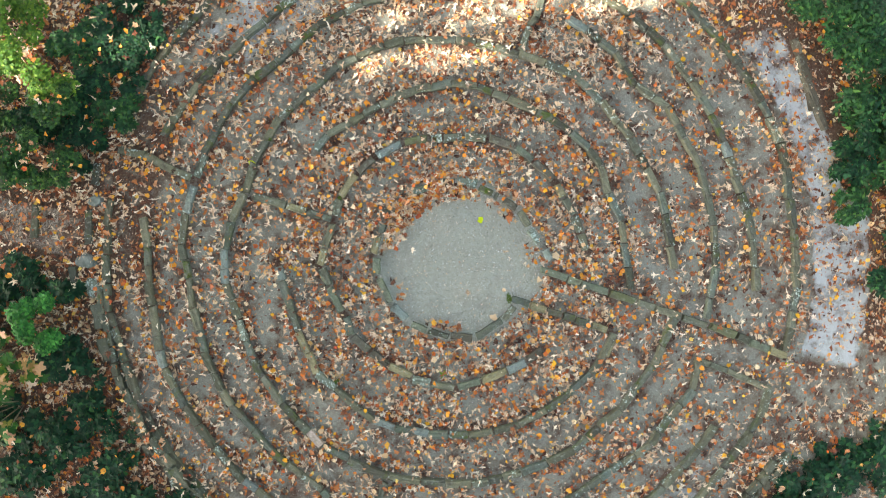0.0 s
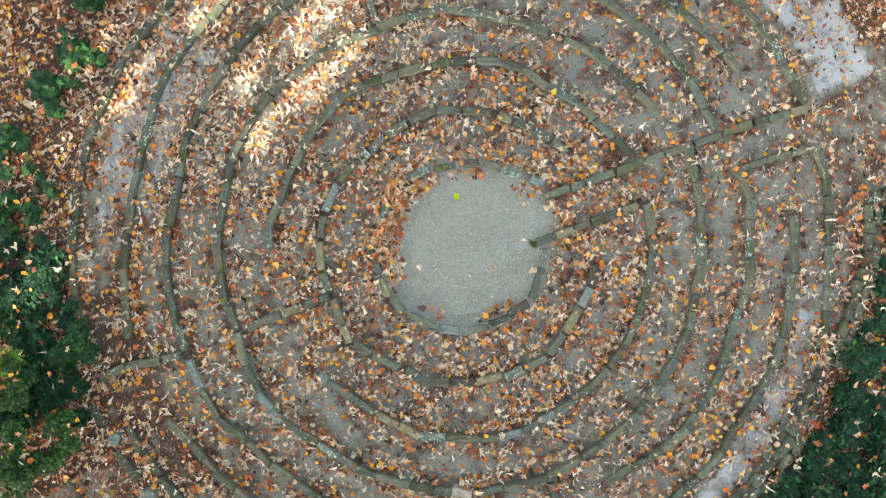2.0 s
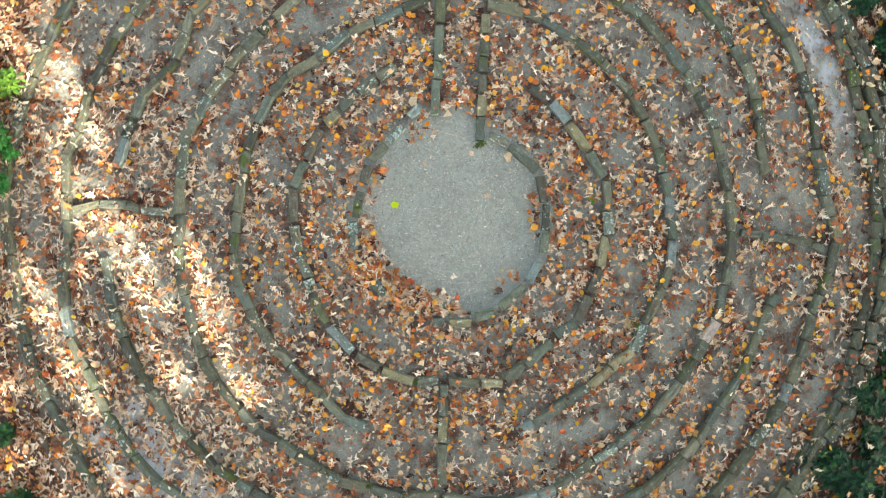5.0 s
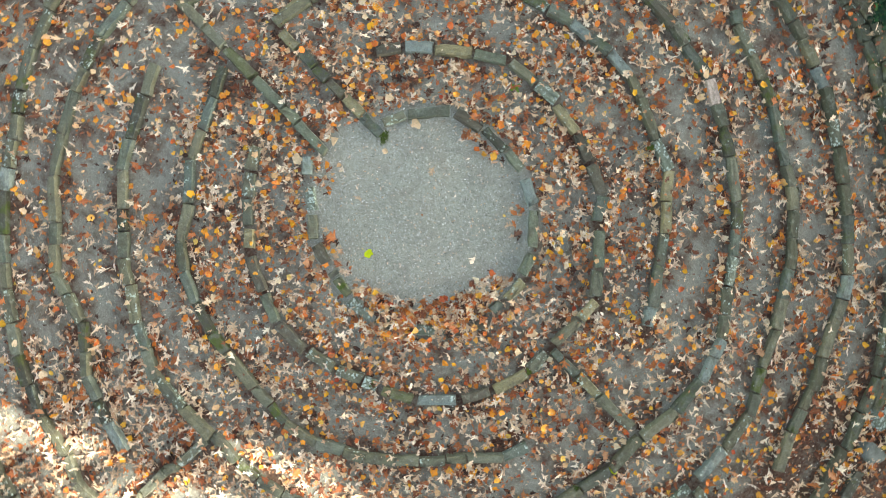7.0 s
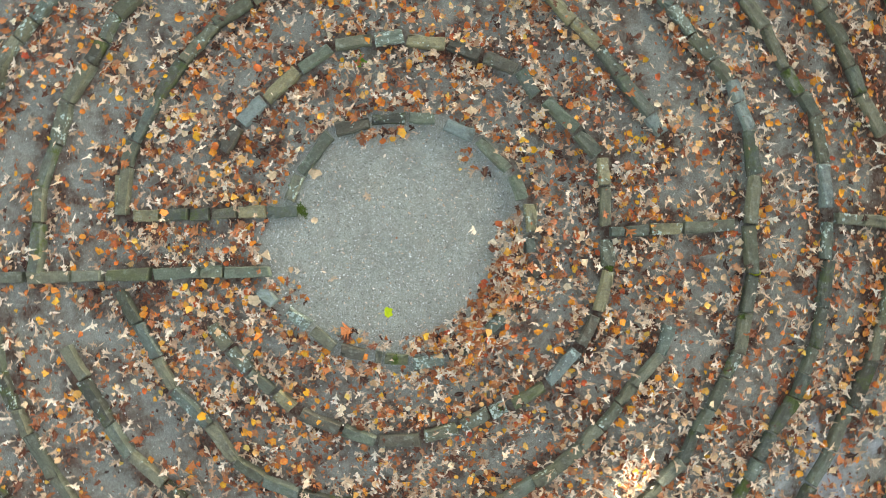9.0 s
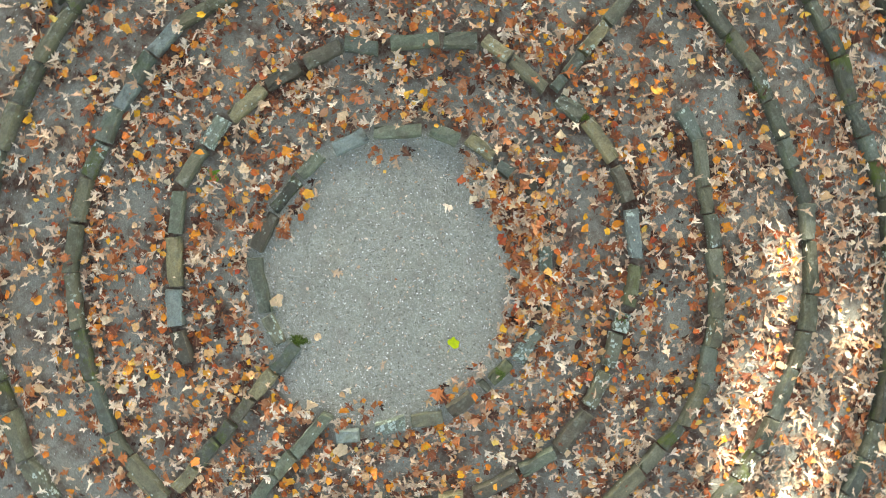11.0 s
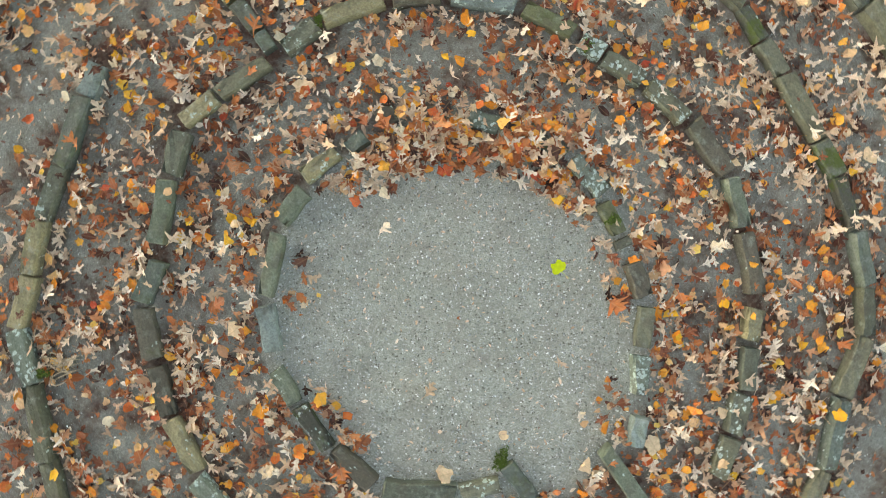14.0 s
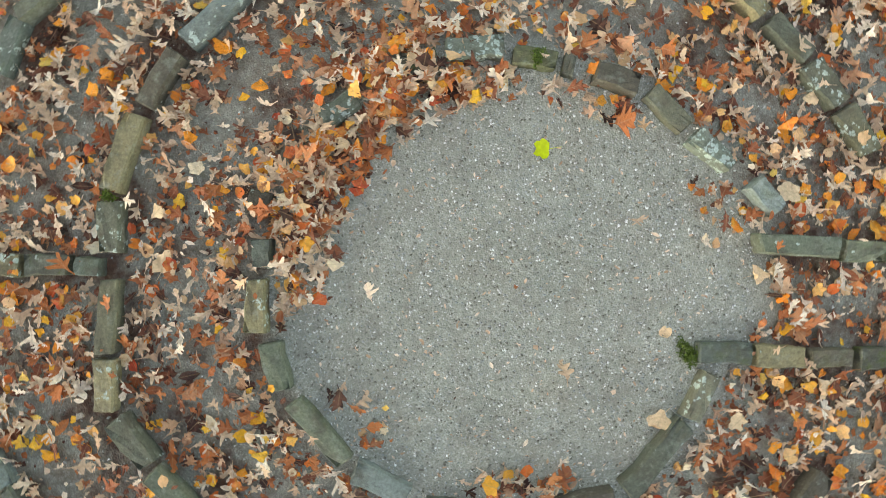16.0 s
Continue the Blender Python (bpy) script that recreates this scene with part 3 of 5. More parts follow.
lay("dry_stone_wall", "low dry wall of two rows of mossy stones", RIM, [RING_G_WEST], 0.075, 0.07, 0.36, 2.0, DARK_STONE)
lay("dry_stone_wall", "low dry wall of two rows of mossy stones", RIM, [arc(4.335, -160, -140, 3.8, 0.02)], 0.08, 0.09, 0.34, 2.0, DARK_STONE)
lay("stone_edging", "short row of brown edging stones beside laurel", "edging stones", [ring_joints(35, 4.78, 39, 4.79, 42.5, 4.82, 46, 4.89)], 0.085, 0.07, 0.36, 1.0, BROWN_STONE)
LAID = np.array(LAID)

# ---------------------------------------------------------------- fallen leaves


def curl(v, rnd, bend, cup):
    v[:, 2] += cup * v[:, 1] ** 2 + bend * (v[:, 0] - 0.1) ** 2 + rnd.uniform(-0.5, 0.5) * v[:, 0] * v[:, 1]
    return v


def oak_leaf(seed, fine=True, broad=False):
    """A lobed oak leaf one metre long: a narrow waist, few uneven lobes each side, curled as it dried."""
    rnd = random.Random(seed + (500 if broad else 0))
    # along the midrib, half width, foot on the midrib
    edge = [(-0.62, 0.008, -0.62), (-0.36, 0.018, -0.38), (-0.24, 0.12, -0.30), (-0.16, 0.07, -0.21), (0.00, 0.34, -0.13), (0.09, 0.37, -0.06),
            (0.07, 0.20, 0.00), (0.06, 0.075, 0.08), (0.26, 0.25, 0.16), (0.36, 0.27, 0.22), (0.30, 0.10, 0.28), (0.40, 0.12, 0.36), (0.50, 0.015, 0.47)]
    if not fine:
        edge = [edge[k] for k in (0, 2, 3, 5, 7, 9, 10, 12)]
    arch, fat = rnd.uniform(-0.7, 0.7), rnd.uniform(0.75, 1.2) * (1.25 if broad else 1)
    v, f = [], []
    gain = [[rnd.choice((0.3, 0.7, 1.0, 1.25)) * rnd.uniform(0.8, 1.15) for _ in range(4)] for _ in range(2)]
    for s, w, m in edge:
        lobe = 0 if m < -0.2 else 1 if m < 0.05 else 2 if m < 0.27 else 3
        bow, row = arch * (m + 0.1) ** 2, []
        for side in (0, 1):
            g = gain[side][lobe] if w > 0.09 else 1
            wide = max(w, 0.15 * broad * (abs(m) < 0.35)) * fat * g
            slip = (s - m) * g + rnd.uniform(-0.03, 0.03)
            row.append((m + slip, bow + (wide if side == 0 else -wide), rnd.uniform(-0.025, 0.025)))
        v += [row[0], (m, bow, 0), row[1]]
    for k in range(len(edge) - 1):
        a, b = 3 * k, 3 * k + 3
        f += [(a + 1, b, a), (a + 1, b + 1, b), (a + 1, a + 2, b + 2), (a + 1, b + 2, b + 1)]
    v = np.array(v, float)
    # each half rolls up or under by its own amount
    for side in (1, -1):
        half, roll = side * v[:, 1] > 0, rnd.uniform(-0.4, 3.2) * (0.4 if broad else 1)
        y = np.abs(v[half, 1])
        turn = np.clip(roll * y, -1.2, 1.2)
        v[half, 1], v[half, 2] = side * y * np.cos(0.7 * turn), v[half, 2] + y * np.sin(turn) * 0.8
    return curl(v, rnd, rnd.uniform(-0.4, 0.9) * (0.4 if broad else 1), 0.0), np.array(f)


def tulip_leaf(seed):
    """A blunt four-lobed leaf with a thin stalk, one metre long."""
    rnd = random.Random(seed)
    rim = [(-0.34, 0.06), (-0.36, 0.26), (-0.22, 0.44), (-0.02, 0.47), (0.12, 0.38), (0.26, 0.40), (0.42, 0.26), (0.34, 0.10), (0.30, 0.0)]
    rim = rim + [(x, -y) for x, y in rim[-2::-1]]
    v = [(0, 0, 0)] + [(x * rnd.uniform(0.93, 1.07), y * rnd.uniform(0.92, 1.08), rnd.uniform(-0.02, 0.03)) for x, y in rim]
    f = [(0, 1 + k, 2 + k) for k in range(len(rim) - 1)] + [(0, len(rim), 1)]
    n = len(v)
    v += [(-0.33, 0.012, 0), (-0.33, -0.012, 0), (-0.95, -0.10, 0.03), (-0.95, -0.085, 0.03)]
    f += [(n, n + 1, n + 2), (n, n + 2, n + 3)]
    return curl(np.array(v, float), rnd, 0.15, 0.25), np.array(f)


def shard(seed):
    """A torn scrap of leaf about one metre across."""
    rnd = random.Random(seed)
    n = rnd.choice((4, 5, 6))
    v = [(0, 0, 0.08)] + [(0.5 * math.cos(a) * rnd.uniform(0.35, 1.2), 0.36 * math.sin(a) * rnd.uniform(0.3, 1.3), rnd.uniform(-0.04, 0.16)) for a in (6.283 * k / n for k in range(n))]
    return np.array(v, float), np.array([(0, 1 + k, 1 + (k + 1) % n) for k in range(n)])


def round_leaf(seed, lobes):
    """A broad wavy leaf, heart-shaped or with a few blunt points, about one metre across."""
    rnd = random.Random(seed)
    n, phase, long = 16, rnd.uniform(-0.4, 0.4), rnd.uniform(0.85, 1.12)
    v, ruffle, turn = [(0, 0, 0.0)], rnd.uniform(0.02, 0.09), rnd.uniform(0, 6.28)
    rim = []
    for k in range(n):
        a = 2 * math.pi * k / n
        r = 0.46 * (1 + lobes * math.cos(5 * a + phase) + 0.10 * math.cos(a) + 0.05 * math.cos(3 * a + turn) + rnd.uniform(-0.09, 0.07))
        r *= 0.70 if k == n // 2 else 1
        rim.append((r * math.cos(a) * long, r * math.sin(a) * 0.95, ruffle * math.sin(3 * a + turn) + rnd.uniform(-0.02, 0.02)))
    v += [(0.5 * x, 0.5 * y, 0.25 * z + 0.02 * (k % 2)) for k, (x, y, z) in enumerate(rim) if k % 2 == 0]
    v += rim
    f = []
    for k in range(8):
        m0, m1, o = 1 + k, 1 + (k + 1) % 8, 9 + 2 * k
        f += [(0, m0, m1), (m0, o, o + 1), (m0, o + 1, m1), (m1, o + 1, 9 + (2 * k + 2) % n)]
    v = np.array(v, float)
    if seed % 2:
        v[:, 1] *= np.where(v[:, 1] > 0, rnd.uniform(0.35, 0.8), 1.0)
    return curl(v, rnd, rnd.uniform(-0.6, 1.1), rnd.uniform(-0.4, 1.3)), np.array(f)


def maple_leaf(seed):
    """A crumpled leaf with three to five blunt lobes and a stalk, about one metre across."""
    rnd = random.Random(900 + seed)
    n, lobes = 20, rnd.choice((3, 4, 5))
    v = [(0.0, 0.0, 0.03)]
    tips = [(6.283 * (k + rnd.uniform(-0.24, 0.24)) / lobes, rnd.uniform(0.06, 0.22), rnd.uniform(0.22, 0.5)) for k in range(lobes)]
    round_at = rnd.uniform(0.27, 0.36)
    rim = []
    for k in range(n):
        a = 2 * math.pi * k / n
        r = round_at + rnd.uniform(-0.03, 0.03)
        for at, high, wide in tips:
            off = abs((a - at + math.pi) % (2 * math.pi) - math.pi)
            r += high * math.exp(-(off / wide) ** 2)
        fold = 0.05 * math.cos(lobes * a) + rnd.uniform(-0.05, 0.05)
        rim.append((r * math.cos(a), r * math.sin(a) * 0.92, fold))
    v += [(0.55 * x, 0.55 * y, 0.3 * z + rnd.uniform(-0.015, 0.02)) for x, y, z in rim[::2]] + rim
    f = []
    for k in range(n // 2):
        m0, m1, o = 1 + k, 1 + (k + 1) % (n // 2), 1 + n // 2 + 2 * k
        f += [(0, m0, m1), (m0, o, o + 1), (m0, o + 1, m1), (m1, o + 1, 1 + n // 2 + (2 * k + 2) % n)]
    v = np.array(v, float)
    bend = rnd.uniform(0, 6.28)
    across = v[:, 0] * math.cos(bend) + v[:, 1] * math.sin(bend)
    if rnd.random() < 0.45:  # one side folded over
        over = across > 0.18
        v[over, 0] -= 1.5 * (across[over] - 0.18) * math.cos(bend)
        v[over, 1] -= 1.5 * (across[over] - 0.18) * math.sin(bend)
        v[over, 2] += 0.5 * (across[over] - 0.18)
    else:
        v[:, 2] += rnd.uniform(-0.5, 1.2) * across ** 2
    k = len(v)
    v = np.concatenate([v, [(-0.25, 0.012, 0.0), (-0.25, -0.012, 0.0), (-0.75, rnd.uniform(-0.2, 0.2), 0.05)]])
    return v, np.array(f + [(k, k + 1, k + 2)])


def slim_leaf(seed):
    """A narrow, folded leaf or leaf scrap one metre long."""
    rnd = random.Random(seed)
    w = rnd.uniform(0.13, 0.26)
    v = [(-0.5, 0, 0)]
    for s, k in ((-0.25, 0.8), (0.05, 1.0), (0.3, 0.7)):
        v += [(s, w * k * rnd.uniform(0.8, 1.2), rnd.uniform(0, 0.1)), (s, 0, 0), (s, -w * k * rnd.uniform(0.8, 1.2), rnd.uniform(0, 0.1))]
    v.append((0.5, 0, 0))
    f = [(0, 2, 1), (0, 3, 2), (10, 7, 8), (10, 8, 9)]
    for a in (1, 4):
        f += [(a, a + 1, a + 3), (a + 1, a + 4, a + 3), (a + 1, a + 2, a + 4), (a + 2, a + 5, a + 4)]
    return curl(np.array(v, float), rnd, rnd.uniform(-0.5, 0.7), rnd.uniform(-0.5, 1.0)), np.array(f)


def chip(seed):
    """An angular chip of crushed stone."""
    rnd = random.Random(seed)
    v = [(0.5 * math.cos(a) * rnd.uniform(0.7, 1.1), 0.38 * math.sin(a) * rnd.uniform(0.7, 1.1), z) for z in (0.0, 0.34) for a in (0.2, 1.5, 2.9, 4.4)]
    v = [(x * (1 if z == 0 else 0.7), y * (1 if z == 0 else 0.7), z) for x, y, z in v]
    f = [(4, 5, 6), (4, 6, 7)]
    for k in range(4):
        j = (k + 1) % 4
        f += [(k, j, 4 + j), (k, 4 + j, 4 + k)]
    return np.array(v, float), np.array(f)


def strew(shapes, x, y, z, size, tilt):
    """Scatter copies of the shapes flat on the ground at x, y, resting z above it."""
    n = len(x)
    pick, yaw = rng.integers(0, len(shapes), n), rng.uniform(0, 2 * math.pi, n)
    tx, ty = rng.normal(0, tilt, n), rng.normal(0, tilt, n)
    verts, tris, own, start = [], [], [], 0
    for k, (sv, sf) in enumerate(shapes):
        w = np.where(pick == k)[0]
        if not len(w):
            continue
        own.append(np.tile(sv, (len(w), 1)))
        v = sv[None] * size[w, None, None]
        v[:, :, 2] += v[:, :, 0] * tx[w, None] + v[:, :, 1] * ty[w, None]
        c, s = np.cos(yaw[w])[:, None], np.sin(yaw[w])[:, None]
        px, py = v[:, :, 0] * c - v[:, :, 1] * s, v[:, :, 0] * s + v[:, :, 1] * c
        pz = v[:, :, 2] - v[:, :, 2].min(1, keepdims=True)
        verts.append(np.stack([px + x[w, None], py + y[w, None], pz + z[w, None]], -1).reshape(-1, 3))
        tris.append((sf[None] + (np.arange(len(w)) * len(sv))[:, None, None] + start).reshape(-1, 3))
        start += len(w) * len(sv)
    return np.concatenate(verts), np.concatenate(tris), np.concatenate(own)


def to_stones(x, y):
    """Distance to the nearest stone row, and that stone's height."""
    best, top = np.full(len(x), 9.0), np.zeros(len(x))
    for ax, ay, bx, by, tall in LAID:
        near = np.where((np.abs(x - (ax + bx) / 2) < 0.55) & (np.abs(y - (ay + by) / 2) < 0.55))[0]
        if len(near):
            px, py = x[near], y[near]
            dx, dy = bx - ax, by - ay
            t = np.clip(((px - ax) * dx + (py - ay) * dy) / (dx * dx + dy * dy), 0, 1)
            d = np.hypot(px - ax - t * dx, py - ay - t * dy)
            closer = d < best[near]
            best[near[closer]], top[near[closer]] = d[closer], tall
    return best, top


def blotches(x, y, scale, seed):
    """Smooth uneven cover between 0 and 1."""
    r = np.random.default_rng(seed)
    out = np.zeros(len(x))
    for k in range(9):
        a, f, p = r.uniform(0, 6.283), scale * r.uniform(0.6, 2.2), r.uniform(0, 6.283)
        out += np.sin(f * (x * math.cos(a) + y * math.sin(a)) + p)
    return np.clip(0.5 + out / 6.0, 0, 1)


def build_ground():
    inner = np.arange(-7.0, 7.001, 0.07)
    outer = 7.0 + np.array([0.4, 1, 2, 4, 8, 16, 32, 64, 128, 256, 400])
    axis = np.concatenate([-outer[::-1], inner, outer])
    x, y = np.meshgrid(axis, axis)
    n = len(axis)
    verts = np.stack([x, y, ground_z(x, y)], -1).reshape(-1, 3)
    i = np.arange(n * n).reshape(n, n)
    a, b, c, d = (q.ravel() for q in (i[:-1, :-1], i[:-1, 1:], i[1:, 1:], i[1:, :-1]))
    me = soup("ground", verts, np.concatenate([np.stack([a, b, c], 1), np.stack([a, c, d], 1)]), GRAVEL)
    r, th = np.hypot(verts[:, 0], verts[:, 1]), np.degrees(np.arctan2(verts[:, 1], verts[:, 0]))
    soil_and_shade = 0.30 + 0.16 * np.clip((r - 0.95) / 0.2, 0, 1) + 0.55 * np.clip((r - 4.35) / 0.4, 0, 1)
    soil_and_shade -= 0.30 * np.clip((0.95 - r) / 0.2, 0, 1)
    soil_and_shade += np.clip((r - 5.8) / 0.8, 0, 1)
    # darker band along the stone rows: gathered crumbs, with contact shade painted in
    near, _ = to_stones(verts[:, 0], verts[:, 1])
    soil_and_shade += 0.12 * np.clip(1 - near / 0.18, 0, 1) * (r > 0.98)
    soil_and_shade += 0.16 * window(r, 3.6, 4.8, 0.2) * window(th % 360, 160, 206, 8)
    soil_and_shade = np.where((th > -19) & (th < 4) & (r > 4.2), np.minimum(soil_and_shade, 0.52), soil_and_shade)
    pale = 0.96 * window(r, 4.22, np.where(th < 26, 5.25, 5.0), 0.18) * window(th, -7, 60, 8)
    pale = np.maximum(pale, 0.88 * window(r, 3.78, 4.22, 0.1) * window(th, -84, -20, 5))
    pale = np.maximum(pale, 0.92 * window(r, 3.40, 4.25, 0.12) * window(th, 112, 160, 8))
    pale = np.maximum(pale, 0.74 * window(r, 3.3, 4.2, 0.1) * window(th, -70, -15, 5))
    dirt = 0.95 * window(verts[:, 0], -5.7, -4.40, 0.12) * window(verts[:, 1], -1.32, -0.60, 0.12)
    for key, v in (("soil_and_shade", soil_and_shade), ("pale", pale), ("dirt", dirt)):
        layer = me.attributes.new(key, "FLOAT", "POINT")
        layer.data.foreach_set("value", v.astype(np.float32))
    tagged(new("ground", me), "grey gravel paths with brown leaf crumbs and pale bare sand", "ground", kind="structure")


build_ground()


def drift(x, y):
    """The heap of leaves caught inside the inner ring."""
    th, r = np.degrees(np.arctan2(y, x)) % 360, np.hypot(x, y)
    heap = np.clip(1 - np.abs(r - 0.93) / 0.21, 0, 1) * window(th, 84, 190, 20)
    small = np.maximum(window(th, 255, 288, 9), 0.3 * window(th, 8, 32, 8))
    small = np.clip(1 - np.abs(r - 0.86) / 0.12, 0, 1) * np.maximum(small, np.maximum(0.5 * window(th, 45, 90, 16), 0.2 * window(th, 205, 236, 9)))
    return heap, small


def spots(density, seed, inside=0.0, reach=6.3, over=0.2, outer=1.0, inner=1.3, north=0.6):
    """Places for leaves: thick outside the rings, patchy on the paths, nearly none on the middle disc."""
    r = np.random.default_rng(seed)
    n = int(density * 4 * reach * reach)
    x, y = r.uniform(-reach, reach, n), r.uniform(-reach, reach, n)
    rad, th = np.hypot(x, y), np.degrees(np.arctan2(y, x))
    d, top = to_stones(x, y)
    keep = (0.36 + 0.64 * np.clip(1 - (d - 0.08) / 0.16, 0, 1)) * np.where(rad < 2.2, inner, 0.9)
    keep *= 0.26 + 0.86 * np.clip((0.5 * blotches(x, y, 6.0, seed + 50) + 0.5 * blotches(x, y, 7.0, 77) - 0.25) * 2.4, 0, 1)
    gate = (th > -16) & (th < 9)
    edge = np.where(gate, 1.02, 0.97) + 0.03 * np.sin(7 * np.radians(th) + 1.0)
    keep = np.where(rad < edge, inside, keep)
    keep = np.where((rad > 4.42) & ((th < -19) | (th > 4)), outer * (0.45 + 0.55 * blotches(x, y, 3.0, seed + 90)), keep)
    keep *= 1 - 0.6 * window(x, -5.6, -4.42, 0.1) * window(y, -1.3, -0.62, 0.1)
    bare = 0.6 * window(rad, 4.3, 5.2, 0.15) * window(th, -4, 58, 5)
    bare = np.maximum(bare, 0.45 * window(rad, 3.82, 4.15, 0.1) * window(th, -82, -22, 4))
    keep *= 1 - bare
    keep *= 1 + north * window(rad, 2.2, 4.7, 0.3) * window(th, 60, 150, 12)
    keep *= 1 - 0.30 * window(th, -35, 72, 14) * window(rad, 1.7, 4.3, 0.2)
    heap, small = drift(x, y)
    keep = np.maximum(keep, np.maximum(2.6 * heap, 1.1 * small) / 2.6)
    keep *= np.where(d < 0.062, np.where(rad > 4.15, 0.2, over * np.where(rad > 1.8, 0.7, 0.6)), 1.0)
    ok = r.uniform(0, 1, n) < keep
    x, y, d, heap, top = x[ok], y[ok], d[ok], heap[ok], top[ok]
    z = ground_z(x, y) + np.where(d < 0.05, top, 0.0) + 0.045 * heap * r.uniform(0, 1, len(x))
    return x, y, z


OAKS, PLAIN_OAKS = [oak_leaf(k) for k in range(40)], [oak_leaf(k, False) for k in range(30)]
BROAD, PLAIN_BROAD = [oak_leaf(k, True, True) for k in range(24)], [oak_leaf(k, False, True) for k in range(24)]
SHARDS = [shard(k) for k in range(16)]
ROUNDS, POINTED, SLIMS = [round_leaf(k, 0.02) for k in range(12)], [round_leaf(40 + k, 0.10) for k in range(10)], [slim_leaf(k) for k in range(10)]
MAPLES = [maple_leaf(k) for k in range(24)]


def leaves(name, label, mat, shapes, density, low, high, lift, tilt, seed, inside=0.0, far=None, outer=1.0, inner=1.3, over=0.2, north=0.6):
    x, y, z = spots(density, seed, inside, outer=outer, inner=inner, over=over, north=north)
    z = z + rng.uniform(0.001, lift, len(x))
    size, near = low + (high - low) * rng.uniform(0, 1, len(x)) ** 1.3, np.hypot(x, y) < 2.3
    v, f, own = strew(shapes, x[near], y[near], z[near], size[near], tilt)
    v2, f2, own2 = strew(far or shapes, x[~near], y[~near], z[~near], size[~near], tilt)
    v, f, own = np.concatenate([v, v2]), np.concatenate([f, f2 + len(v)]), np.concatenate([own, own2])
    tagged(new(name, soup(name, v, f, mat, True, own)), label, "fallen leaves", kind="stuff")


leaves("russet_leaves", "dark russet and maroon fallen leaves covering the gravel", RUSSET, BROAD + OAKS[:12] + SLIMS[:3], 320, 0.036, 0.092, 0.018, 0.28, 1, 0.001, PLAIN_BROAD, 1.15, 2.0, 0.07, 0.4)
leaves("leaf_scraps", "small brown scraps of broken dry leaves", RUSSET, SHARDS + SLIMS, 700, 0.010, 0.045, 0.006, 0.14, 2, 0.006, outer=1.3, inner=2.2, over=0.03, north=2.0)
leaves("tan_oak_leaves", "pale tan curled oak leaves strewn over the paths", OAK, OAKS, 390, 0.040, 0.100, 0.028, 0.32, 3, 0.002, PLAIN_OAKS, 0.8, 1.45, 0.10, 2.0)
leaves("pale_leaf_scraps", "small pale curled leaf pieces on the gravel", OAK, SHARDS + SLIMS, 280, 0.012, 0.050, 0.014, 0.30, 4, 0.02, outer=0.9, inner=1.4, over=0.04, north=4.0)
leaves("orange_leaves", "bright orange lobed leaves scattered on the paths", ORANGE, MAPLES + POINTED + ROUNDS[:4], 112, 0.034, 0.076, 0.026, 0.26, 5, 0.003, outer=0.36, inner=1.5, over=0.07, north=-0.5)
leaves("yellow_leaves", "golden yellow fallen leaves scattered on the paths", YELLOW, MAPLES + POINTED, 30, 0.032, 0.074, 0.028, 0.26, 6, 0.002, outer=1.4, over=0.08, north=-0.7)
leaves("cream_leaves", "pale cream fallen leaves lying upside down", CREAM, MAPLES + ROUNDS, 42, 0.034, 0.08, 0.028, 0.26, 7, over=0.12, north=1.0)


def heap_leaves(name, label, mat, shapes, count, low, high, seed):
    """Leaves heaped against the inner ring."""
    r = np.random.default_rng(seed)
    a, d = np.radians(r.uniform(0, 360, count * 7)), r.uniform(0.68, 1.14, count * 7)
    x, y = d * np.cos(a), d * np.sin(a)
    heap, small = drift(x, y)
    heap = np.maximum(heap, 0.65 * small)
    ok = (r.uniform(0, 1, len(x)) < heap) & ((to_stones(x, y)[0] > 0.07) | (r.uniform(0, 1, len(x)) < 0.15))
    th = np.degrees(a)
    over = (np.maximum(window(th, 139, 166, 5), window(th, 108, 131, 5)) * (np.abs(d - 0.97) < 0.09) > 0.4) & (r.uniform(0, 1, len(x)) < 0.4)
    x, y, heap, over = x[ok | over], y[ok | over], heap[ok | over], over[ok | over]
    z = ground_z(x, y) + np.where(over, 0.09, 0.095 * heap * r.uniform(0, 1, len(x)))
    v, f, own = strew(shapes, x, y, z, r.uniform(low, high, len(x)), 0.3)
    tagged(new(name, soup(name, v, f, mat, True, own)), label, "fallen leaves", kind="stuff")


heap_leaves("heaped_russet_leaves", "drift of russet leaves heaped against the inner ring", RUSSET, BROAD + OAKS, 400, 0.045, 0.10, 71)
heap_leaves("heaped_tan_leaves", "pale tan oak leaves heaped against the inner ring", OAK, OAKS, 380, 0.05, 0.10, 72)
heap_leaves("heaped_orange_leaves", "orange leaves heaped against the inner ring", ORANGE, MAPLES + POINTED, 130, 0.04, 0.08, 73)
heap_leaves("heaped_cream_leaves", "pale cream leaves heaped against the inner ring", CREAM, MAPLES + OAKS, 70, 0.045, 0.085, 74)


def single_leaf(name, label, x, y, size, mat, shape, lift=0.004):
    z = np.array([float(ground_z(x, y)) + lift])
    v, f, own = strew([shape], np.array([x]), np.array([y]), z, np.array([size]), 0.08)
    ob = new(name, soup(name, v - np.array([x, y, z[0]]), f, mat, False, own))
    ob.location = (x, y, z[0])
    tagged(ob, label, "fallen leaf", "bright single leaves")


